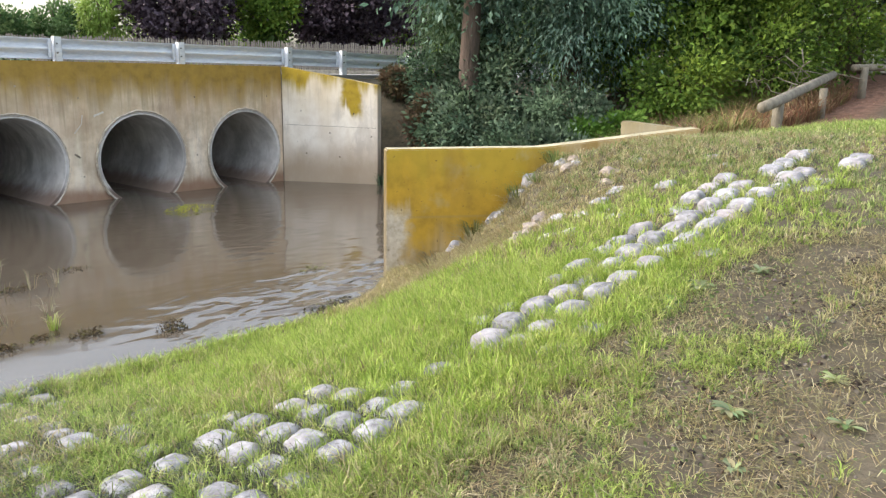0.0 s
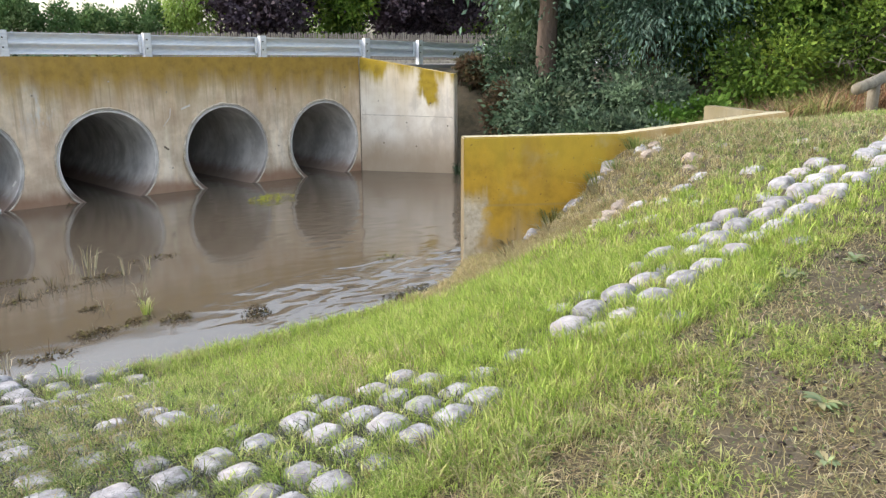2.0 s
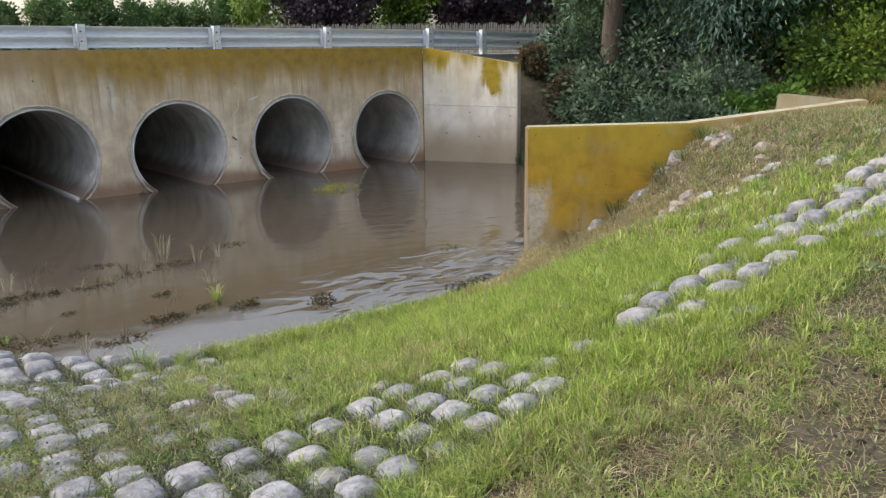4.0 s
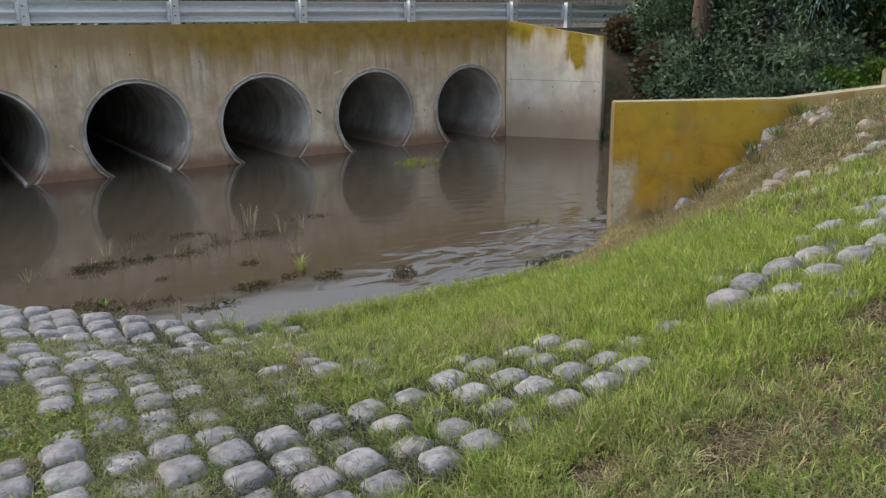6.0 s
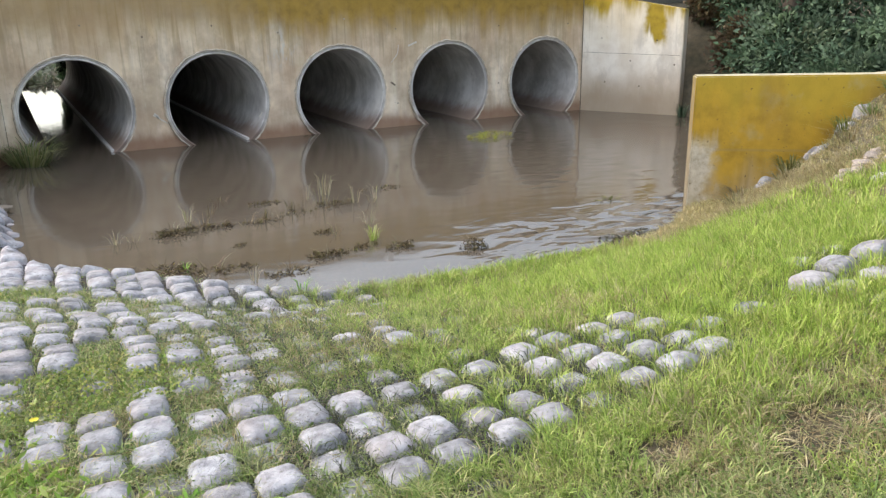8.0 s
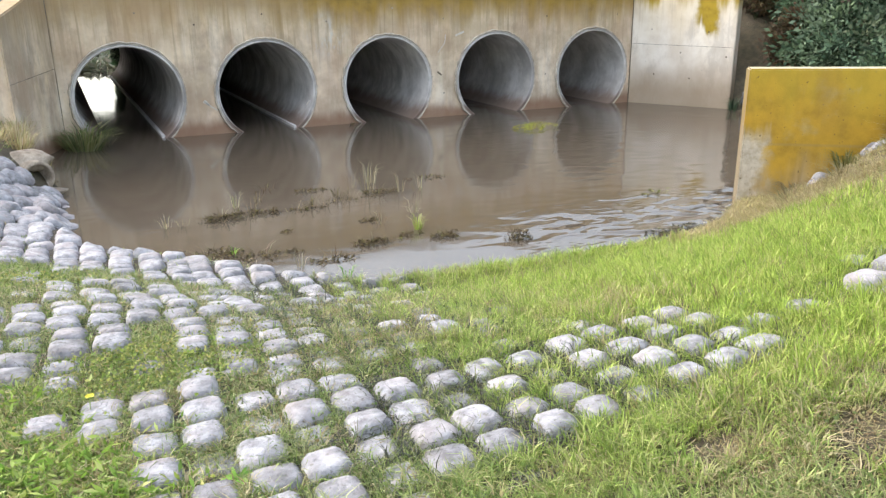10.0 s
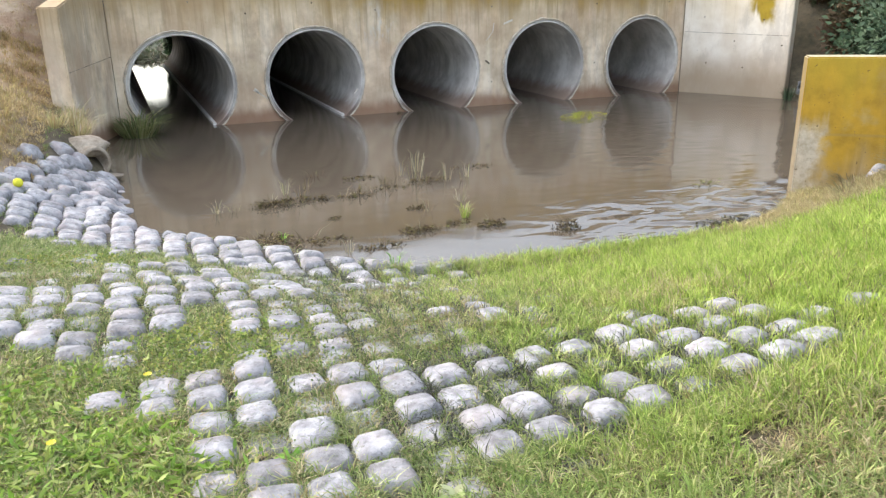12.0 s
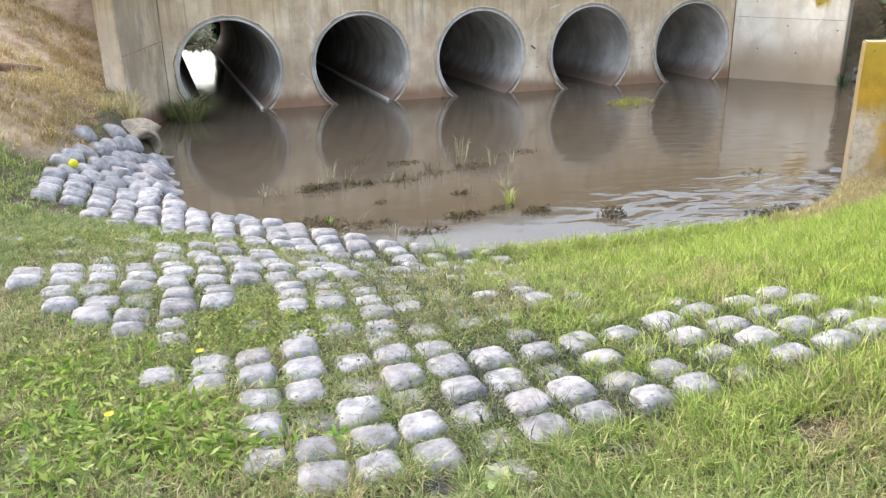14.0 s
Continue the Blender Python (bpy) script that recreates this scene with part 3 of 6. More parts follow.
guard_rail(-9.0, 19.0, [-7.0, -4.9, -2.9, -0.9, 1.15, 3.22, 5.32, 7.42, 9.75, 11.15, 13.2, 15.3, 17.4])

# kerb along the far side of the road
bm = bmesh.new()
box(bm, (-80, 10.72, 1.8), (90, 11.0, 2.16), 0.02)
tagged(part("kerb", bm, RIM), "pale concrete kerb beyond the road", "kerb", kind="structure")


# ---- paling fence beyond the road ----
def paling_fence(a, b):
    th = empty("paling_fence", (a[0], a[1], 1.95), math.atan2(b[1] - a[1], b[0] - a[0]))
    L = math.hypot(b[0] - a[0], b[1] - a[1])
    for z in (0.35, 1.45):
        bm = bmesh.new()
        box(bm, (0, 0.025, z), (L, 0.075, z + 0.09))
        part("rail", bm, PALING, th)
    v, f = [], []
    n = int(L / 0.135)
    for i in range(n):
        x, w = i * 0.135 + rng.uniform(-0.012, 0.012), rng.uniform(0.075, 0.105)
        h, t = 1.85 + rng.uniform(-0.1, 0.08), rng.uniform(-0.02, 0.02)
        b = len(v)
        for yy in (0.0, 0.02):
            v += [(x, yy, 0.03), (x + w, yy, 0.03), (x + w + t, yy, h - 0.03), (x + w / 2 + t, yy, h), (x + t, yy, h - 0.03)]
        f += [(b, b + 1, b + 2, b + 4), (b + 4, b + 2, b + 3, b + 3), (b + 1, b + 6, b + 7, b + 2), (b, b + 4, b + 9, b + 5), (b + 4, b + 3, b + 8, b + 9), (b + 3, b + 2, b + 7, b + 8)]
    me = bpy.data.meshes.new("paling")
    me.from_pydata(v, [], [tuple(dict.fromkeys(q)) for q in f])
    tagged(link("paling", me, PALING, th), kind="stuff")
    return tagged(th, "weathered grey timber paling fence beyond the road", "fence")


paling_fence((8.0, 38.8), (54.0, 12.7))


# ---- trees and shrubs ----
def pick(cols, n, jitter=0.18):
    """n colours about the given ones."""
    cols = np.array(cols)
    c = cols[rng.integers(0, len(cols), n)]
    return np.clip(c * (1 + rng.uniform(-jitter, jitter, (n, 1))) * (1 + rng.uniform(-0.08, 0.08, (n, 3))), 0.003, 1)


def leaf_cloud(points, size, cols, long=2.0, droop=0.0, jitter=0.2, tint=None, out=None):
    """Folded leaves at points: two folded triangles each."""
    n = len(points)
    d = rng.normal(size=(n, 3))
    if out is not None:
        d = 0.6 * d + 1.1 * out / (np.linalg.norm(out, axis=1)[:, None] + 1e-6)
    d[:, 2] = d[:, 2] * (0.6 if out is None else 0.95) - droop
    d /= np.linalg.norm(d, axis=1)[:, None]
    s = np.cross(d, rng.normal(size=(n, 3)))
    s /= np.linalg.norm(s, axis=1)[:, None]
    u = np.cross(d, s)
    L = (size * rng.uniform(0.6, 1.3, n))[:, None]
    w = L / long / 2
    p = points
    v = np.stack([p, p + d * L * 0.45 + s * w * 1.15 + u * w * 0.35, p + d * L - u * w * 0.2, p + d * L * 0.45 - s * w * 1.15 + u * w * 0.35], 1)
    i = np.arange(n)[:, None] * 4
    f = np.concatenate([i + [0, 1, 2], i + [0, 2, 3]], 0)
    tint = pick(cols, n, jitter) if tint is None else tint
    return v.reshape(-1, 3), f, np.repeat(tint, 4, 0)


def crown_points(centre, radii, n, clumps, tight=0.3, hollow=0.35):
    """Places for leaves in clumps over an uneven crown."""
    c = rng.normal(size=(clumps, 3))
    c /= np.linalg.norm(c, axis=1)[:, None]
    c *= (hollow + (1 - hollow) * rng.random(clumps) ** 0.5)[:, None] * rng.uniform(0.78, 1.12, clumps)[:, None]
    ids = rng.integers(0, clumps, n)
    q = c[ids]
    o = rng.normal(size=(n, 3)) * tight
    o *= rng.random((n, 1)) ** 0.3
    return np.array(centre) + (q + o) * np.array(radii), ids, o + 0.25 * q


def tree(name, at, height, spread, cols, leaf=0.12, leaves=6000, clumps=60, long=2.0, label="", category="tree", trunk=0.12, low=0.25, droop=0.2, tight=0.22, stems=1, squash=1.0, bark=None, group=""):
    """A tapered trunk with limbs, and a crown of many leaves in clumps."""
    th = empty(name, at)
    bm = bmesh.new()
    for k in range(stems):
        a = 2 * math.pi * k / stems + 0.7
        off = Vector((math.cos(a), math.sin(a), 0)) * (0.12 * (stems > 1))
        top = Vector((math.cos(a) * spread * 0.25 * (stems > 1), math.sin(a) * spread * 0.25 * (stems > 1), height * 0.75))
        tube(bm, [off + Vector((0, 0, -0.2)), off + Vector((0.03, 0.02, height * 0.22)), off * 2 + Vector((0.06, -0.03, height * 0.45)), top],
             [trunk * 1.25, trunk, trunk * 0.75, trunk * 0.2], 8)
        for b in range(5):
            z = height * (0.28 + 0.1 * b)
            ang = a + b * 2.4
            e = Vector((math.cos(ang), math.sin(ang), 0)) * spread * 0.33
            tube(bm, [off * 1.5 + Vector((0.04, 0, z)), off + e * 0.55 + Vector((0, 0, z + height * 0.1)), e + Vector((0, 0, z + height * 0.2))], [trunk * 0.5, trunk * 0.32, trunk * 0.1], 6)
    part("trunk", bm, bark or BARK, th, smooth=True)
    zc = height * (1 + low) / 2
    p, ids, out = crown_points((0, 0, zc), (spread / 2, spread / 2 * squash, height * (1 - low) / 2), leaves, clumps, tight)
    tint = 0.72 * pick(cols, clumps, 0.22)[ids] + 0.28 * pick(cols, leaves, 0.2)
    ok = p[:, 2] > -0.1
    v, f, t = leaf_cloud(p[ok], leaf, cols, long, droop, tint=tint[ok], out=out[ok])
    sheet("crown", v, f, LEAF, th, tint=t)
    return tagged(th, label, category, group)


GREEN = [(0.09, 0.17, 0.03), (0.15, 0.25, 0.04), (0.26, 0.36, 0.06), (0.045, 0.085, 0.02)]
BLUEGREEN = [(0.115, 0.2, 0.145), (0.18, 0.29, 0.215), (0.27, 0.39, 0.305), (0.055, 0.095, 0.065)]
PLUM = [(0.075, 0.058, 0.078), (0.115, 0.088, 0.115), (0.16, 0.125, 0.155), (0.04, 0.03, 0.04)]
HEDGE = [(0.07, 0.14, 0.05), (0.12, 0.2, 0.075), (0.17, 0.25, 0.1)]
WILLOW = [(0.3, 0.42, 0.09), (0.4, 0.52, 0.14), (0.22, 0.34, 0.07)]
BRIGHT = [(0.2, 0.4, 0.06), (0.3, 0.5, 0.09), (0.13, 0.28, 0.045)]
DUSK = [(0.075, 0.125, 0.075), (0.125, 0.19, 0.115), (0.2, 0.275, 0.175), (0.03, 0.05, 0.03)]
LIVE = [(0.13, 0.26, 0.045), (0.2, 0.34, 0.06), (0.08, 0.17, 0.03)]
RUST = [(0.12, 0.08, 0.05), (0.07, 0.05, 0.035), (0.2, 0.14, 0.08), (0.1, 0.12, 0.07)]


RED_BARK = speckled("red_brown_trunk", [(0.3, (0.05, 0.038, 0.03)), (0.7, (0.14, 0.1, 0.08))], 4, 0.9, 0, 0.8, 30, (1, 1, 0.25), 0.04)


def land(x, y, lift=0.0):
    return (x, y, float(ground(np.array(x), np.array(y))) + lift)


tree("gum_shrub", land(13.5, -3.7), 6.2, 4.2, BLUEGREEN, 0.12, 52000, 170, 3.6, "tall blue-green shrub with narrow leaves behind the wall", "shrub", 0.09, 0.06, 0.5, 0.16, 3)
tree("gum_shrub", land(12.2, -1.75), 5.6, 2.3, [(0.1, 0.17, 0.085), (0.16, 0.24, 0.13), (0.06, 0.1, 0.05)], 0.1, 22000, 80, 3.0, "tall green shrub with drooping narrow leaves by the road", "shrub", 0.03, 0.14, 0.7, 0.18, 1)
tree("hawthorn_shrub", land(15.6, -5.6), 6.0, 5.2, GREEN, 0.095, 44000, 170, 1.6, "dense dark green shrub with small leaves above dry weeds", "shrub", 0.1, 0.02, 0.1, 0.15, 3)
tree("hawthorn_shrub", land(19.0, -5.0), 6.5, 5.5, GREEN, 0.11, 30000, 150, 1.6, "dense green shrub with small yellowish leaves", "shrub", 0.1, 0.05, 0.1, 0.15, 3)
tree("conifer", land(18.9, -7.2), 9.0, 5.0, [(0.02, 0.03, 0.018), (0.035, 0.045, 0.025), (0.05, 0.045, 0.03)], 0.16, 16000, 110, 3, "dark conifer with a thick bare trunk", "tree", 0.32, 0.12, 0.6, 0.2)
tree("street_tree", land(11.5, -2.75), 8.0, 4.4, BLUEGREEN, 0.14, 9000, 70, 2.5, "tree with a reddish brown trunk beside the road", "tree", 0.19, 0.3, 0.3, 0.2, bark=RED_BARK)
for x, y, h, s, c, nm in [(11.2, -3.2, 1.5, 1.8, DUSK, "grey-green undergrowth bush behind the concrete wall"), (12.0, -4.6, 1.2, 1.7, DUSK, "grey-green undergrowth bush behind the concrete wall"),
                          (10.9, -4.3, 1.0, 1.4, DUSK, "grey-green undergrowth bush behind the concrete wall"), (11.4, -2.7, 1.5, 1.5, DUSK, "grey-green undergrowth bush behind the concrete wall"), (12.3, -2.7, 1.9, 1.8, DUSK, "grey-green undergrowth bush behind the concrete wall"), (11.9, -1.9, 1.5, 1.6, DUSK, "grey-green undergrowth bush behind the concrete wall"), (12.9, -1.6, 1.3, 1.8, GREEN, "green undergrowth bush behind the concrete wall"), (11.0, -5.0, 0.8, 1.2, DUSK, "grey-green undergrowth bush behind the concrete wall"), (12.2, -5.6, 0.6, 1.0, LIVE, "bright green low bush beside the wall"),
                          (11.6, -5.2, 0.7, 0.9, LIVE, "bright green low bush beside the wall"), (11.2, -2.1, 1.1, 0.9, RUST, "brown leafless scrub behind the pale wall"),
                          (15.2, -6.9, 2.0, 2.6, GREEN, "green undergrowth bush below the tall shrubs"), (17.0, -7.3, 2.2, 2.8, GREEN, "green undergrowth bush below the tall shrubs"), (18.6, -6.2, 2.6, 3.0, GREEN, "green undergrowth bush below the tall shrubs"), (20.5, -8.0, 2.4, 3.0, GREEN, "green undergrowth bush below the tall shrubs"), (21.5, -6.6, 4.2, 4.0, DUSK, "dark green undergrowth bush below the conifer"), (19.6, -8.6, 2.2, 2.4, DUSK, "dark green undergrowth bush below the conifer"), (13.6, -6.1, 1.5, 2.2, GREEN, "green undergrowth bush behind the concrete wall"), (14.5, -3.9, 2.2, 2.4, GREEN, "green undergrowth bush behind the concrete wall"),
                          (11.6, -0.9, 0.6, 0.7, RUST, "brown scrub at the end of the guard rail")]:
    tree("bush", land(x, y), h, s, c, 0.1, 5600, 46, 2.3, nm, "bush", 0.025, 0.0, 0.0, 0.22, 3, group="undergrowth")
# beyond the road
for x, y, s, h in [(27.0, 33.5, 8.5, 8.5), (36.0, 29.0, 8.0, 8.5), (42.5, 25.0, 8.5, 8.5)]:
    tree("plum_tree", (x, y, 1.95), h, s, PLUM, 0.3, 19000, 110, 1.6, "purple-leaved plum tree behind the paling fence", "tree", 0.16, 0.16, 0.1, 0.2, group="plum trees")
tree("garden_tree", (31.0, 29.8, 1.95), 6.0, 3.6, GREEN, 0.3, 5000, 50, 1.8, "green garden tree between the plum trees", "tree", 0.14, 0.25, 0.1, 0.22)
tree("willow", (22.0, 34.5, 1.95), 6.5, 3.2, WILLOW, 0.3, 7000, 60, 4.5, "lime green weeping tree behind the paling fence", "tree", 0.12, 0.12, 1.2, 0.2)
for k in range(9):
    x = 3.5 + 2.05 * k
    tree("hedge_conifer", (x, 36.5 + (18.3 - x) * 0.568 + 0.3 * math.sin(k * 2.1), 1.95), 3.6 + 0.35 * math.sin(k * 1.7), 2.7, HEDGE, 0.24, 5600, 45, 2.0, "upright green conifer in a garden row", "conifer", 0.1, 0.0, -0.2, 0.2, group="row of conifers")
for x, y, h, s in [(46, 30, 9, 10), (55, 24, 9, 11), (25, -2, 9, 8), (27, -9, 9, 8), (22, 1.5, 8, 5), (-20, 30, 8, 10), (36, 44, 8, 12), (47, 38, 8, 12)]:
    tree("far_tree", land(x, y), h, s, GREEN, 0.42, 5000, 60, 1.6, "large green tree in the distance", "tree", 0.22, 0.08, 0.0, 0.22, group="far trees")


# ---- log rail barrier on the rise ----
def log_barrier():
    th = empty("log_barrier", land(9.84, -9.03))
    base = Vector(th.location)
    spots = [(9.84, -9.03, 0.34, 0.066), (14.0, -8.3, 0.5, 0.066), (15.9, -8.4, 0.55, 0.07)]
    for x, y, h, r in spots:
        b = Vector(land(x, y)) - base
        bm = bmesh.new()
        tube(bm, [b + Vector((0, 0, -0.3)), b + Vector((0, 0, h * 0.6)), b + Vector((0.01, 0, h))], [r, r * 0.98, r * 0.95], 10)
        part("post", bm, TIMBER, th, smooth=True)
    a, c = Vector((-0.94, -0.154, 0.3)), Vector(land(14.6, -8.25)) - base
    bm = bmesh.new()
    tube(bm, [a, Vector((0, 0, 0.36)), c * 0.5 + Vector((0, 0, 0.5)), c + Vector((0, 0, 0.64))], [0.062, 0.066, 0.068, 0.064], 12)
    part("log_rail", bm, TIMBER, th, "round grey log rail", smooth=True)
    bm = bmesh.new()
    d = Vector(land(15.6, -8.3)) - base
    tube(bm, [d + Vector((0, 0, 0.6)), d + Vector((2, -0.2, 0.64)), d + Vector((6, -0.6, 0.72))], [0.062, 0.062, 0.062], 12)
    part("log_rail", bm, TIMBER, th, "round grey log rail", smooth=True)
    return tagged(th, "low weathered log rail barrier on short posts", "barrier")


log_barrier()


# fallen dead branches behind the barrier
bm = bmesh.new()
for k in range(18):
    p = Vector(land(14.6 + rng.uniform(-0.9, 1.2), -7.6 + rng.uniform(-0.6, 0.7), 0.5 + rng.uniform(0, 0.35)))
    d = Vector((rng.normal(), rng.normal(), rng.normal() * 0.35)).normalized()
    L = rng.uniform(0.4, 0.9)
    w = Vector((rng.normal(), rng.normal(), rng.normal())) * 0.12 * L
    tube(bm, [p - d * L, p - d * L * 0.4 + w, p + Vector((0, 0, 0.06)), p + d * L * 0.5 - w * 0.8, p + d * L], [0.01, 0.009, 0.007, 0.005, 0.003], 5)
tagged(part("dead_branches", bm, TIMBER, smooth=True), "tangle of bare grey dead branches under the shrub", "branches", kind="stuff")


# ---- the concrete block mat ----
def hash01(i, j, k):
    v = np.sin(i * 127.1 + j * 311.7 + k * 74.7) * 43758.5453
    return v - np.floor(v)


def patches(x, y, scale, seed):
    """Smooth random patches between 0 and 1."""
    x, y = np.asarray(x, float) / scale, np.asarray(y, float) / scale
    i, j = np.floor(x), np.floor(y)
    u, v = ease(x - i, 0, 1), ease(y - j, 0, 1)
    a, b = hash01(i, j, seed), hash01(i + 1, j, seed)
    c, d = hash01(i, j + 1, seed), hash01(i + 1, j + 1, seed)
    return (a * (1 - u) + b * u) * (1 - v) + (c * (1 - u) + d * u) * v


def block_x(i, j):
    """The mat's columns: they lean a little, and spread up the slope."""
    x = -0.45 + 0.193 * i if i <= 14 else (2.252 + 0.203 * (i - 14) if i <= 18 else 3.064 + 0.215 * (i - 18))
    lean = -0.0125 * j if j >= -5 else 0.0625 + 0.028 * (j + 5)
    return x + max(lean, -0.07) + (0.11 if i >= 17 else 0) + (0.02 if 9 <= i <= 14 else 0) + (0.05 if j <= -7 and i <= 4 else 0)


def block_y(j, x):
    """The mat's rows, which swing towards the bank's crest on the rise."""
    return -9.25 - 0.197 * j - 0.03 * max(x, 0) - 0.062 * max(0, x - 3.2) - (0.036 * (j - 4.3) if x > 3 else 0) - 0.06 * min(1, max(0, (-0.3 - x) * 3)) + 0.045 * min(1, max(0, 3 * (x + 0.6))) * (1 if -1 < j and x < 2.8 else 0)


# how the grass has grown over the blocks, row by row from the water up, columns from -4 on: # bare, + half overgrown, . sunk in grass
OVERGROWN = {
    -11: "....+##++", -10: ".+.+#.##+", -9: "..+.##+#+#+", -8: "####+###+#++", -7: "########+#+##", -6: ".#+####+##++++", -5: ".##+##.#+++.+#",
    -4: "..####.#+++.+.+", -3: "...#+..##+++.++.", -2: "....+.+++#++##.+", -1: ".....+.+++.++#+",
    0: "....####.++++.+", 1: ".....###+##.+.+.+", 2: "......##+##########.", 3: "......#+#+##+#+####...++.#####..###",
    4: "......####+####+#########+########.###+", 5: ".......###+####+###..++####++####+##", 6: "....................................##"}


def bareness(i, j):
    """How a block lies: 2 bare, 1 half overgrown, 0 sunk in grass, -1 not there."""
    x = block_x(i, j)
    y = block_y(j, x)
    d = -float(pool_depth(np.array(x), np.array(y)))
    if j < -2 and (d < -0.12 or x > 1.75 or x < -1.55):
        return -1
    r = hash01(i, j, 3.3)
    if j in OVERGROWN and (j >= -2 or d > 0.62):
        if i < -4:
            return -1
        row = OVERGROWN[j]
        if i + 4 < len(row):
            return {"#": 2, "+": 1, ".": 0 if j > 1 or i > -2 else -1}[row[i + 4]]
        return 0 if j < 6 and x < 7 else -1
    if y > -3.2 or (y > -3.4 and x > -0.93) or (y > -5.75 and x < -1.55 + 0.3125 * max(0, y + 4.75)) or (-6.6 < y < -5.75 and x < -1.1):
        return -1
    if y > -6.0 and x < -0.2:
        return 2
    if d < 0.75 and not (y < -6.3 and x < -0.75):
        return 2 if r < 0.8 else 1
    if -7.35 < y < -6.2 and x < -0.55:
        return 1 if r < 0.12 else 0
    return 1 if r < 0.3 and x < 1.2 else 0


def pillow(seed):
    """One cast block: a rounded square pillow, a little uneven."""
    r = random.Random(seed)
    bm = bmesh.new()
    n = 20
    hx, hy = 0.094 + r.uniform(-0.008, 0.004), 0.099 + r.uniform(-0.008, 0.002)
    p1, p2, p3, tip = r.uniform(0, 6), r.uniform(0, 6), r.uniform(0, 6), r.uniform(0.004, 0.012)
    top = bm.verts.new((r.uniform(-0.01, 0.01), r.uniform(-0.01, 0.01), 0.0625 + r.uniform(-0.003, 0.004)))
    prev = None
    for q, z in ((0.35, 0.062), (0.63, 0.059), (0.8, 0.051), (0.92, 0.034), (0.99, 0.01), (1.03, -0.03)):
        ring = []
        for k in range(n):
            a = 2 * math.pi * k / n
            c, s = math.cos(a), math.sin(a)
            e = 3.2 + 3.3 * q
            m = 1.0 / (abs(c) ** e + abs(s) ** e) ** (1 / e)
            w = 1 + 0.018 * math.sin(2 * a + p1) + 0.014 * math.sin(3 * a + p2) + r.uniform(-0.008, 0.008)
            ring.append(bm.verts.new((hx * q * m * c * w, hy * q * m * s * w, z + tip * q * math.sin(a + p3) + r.uniform(-0.0015, 0.0015))))
        for k in range(n):
            if prev is None:
                bm.faces.new((top, ring[k], ring[(k + 1) % n]))
            else:
                bm.faces.new((prev[k], ring[k], ring[(k + 1) % n], prev[(k + 1) % n]))
        prev = ring
    bm.normal_update()
    me = bpy.data.meshes.new("block")
    bm.to_mesh(me)
    bm.free()
    me.materials.append(BLOCK)
    me.polygons.foreach_set("use_smooth", [True] * len(me.polygons))
    return me


def cast_concrete(name, joined=False):
    m, nt, b = material(name, 0.9)
    chance = nt.nodes.new("ShaderNodeNewGeometry").outputs["Random Per Island"] if joined else nt.nodes.new("ShaderNodeObjectInfo").outputs["Random"]
    col = ramp(nt, grain(nt, 14, 8), [(0.34, (0.16, 0.16, 0.17)), (0.5, (0.285, 0.285, 0.305)), (0.64, (0.4, 0.4, 0.425))])
    col = blend(nt, calc(nt, "MULTIPLY", step(nt, grain(nt, 38, 7), 0.56, 0.68), 0.8), col, (0.13, 0.13, 0.115))
    v = calc(nt, "ADD", calc(nt, "MULTIPLY", chance, 0.4), 0.96 if joined else 0.8)
    col = blend(nt, 1.0, col, put(nt, "ShaderNodeCombineColor", {0: v, 1: v, 2: v}), "MULTIPLY")
    col = blend(nt, calc(nt, "MULTIPLY", step(nt, grain(nt, 5, 5), 0.45, 0.65), 0.6 if joined else 0.35), col, (0.4, 0.345, 0.34))
    nt.links.new(col, b.inputs["Base Color"])
    relief(nt, b, grain(nt, 55, 8), 0.8, 0.016)
    return m


BLOCK, FIELD = cast_concrete("cast_block_concrete"), cast_concrete("weathered_block_concrete", True)
PILLOWS = [pillow(k) for k in range(14)]
mat_thing = empty("concrete_block_mat", (0, 0, 0))
tagged(mat_thing, "grey cast concrete block mat, partly grown over with grass", "block mat")
bare_spots, half_spots, joined_v, joined_f, cells = [], [], [], [], []
for j in range(-34, 7):
    for i in range(-6, 35):
        b = bareness(i, j)
        if b < 0:
            continue
        x = block_x(i, j) + 0.03 * (hash01(i, j, 1.7) - 0.5)
        y = block_y(j, x) + 0.02 * (hash01(i, j, 2.9) - 0.5)
        x += 0.09 * (j % 2) * float(ease(y, -5.2, -4.6))
        if math.hypot(x + 0.74, y + 3.15) < 0.24:
            continue
        cells.append((x, y, b, i, j))
cells.sort(key=lambda c: math.hypot(c[0] - 0.4, c[1] + 10.6))
made = 0
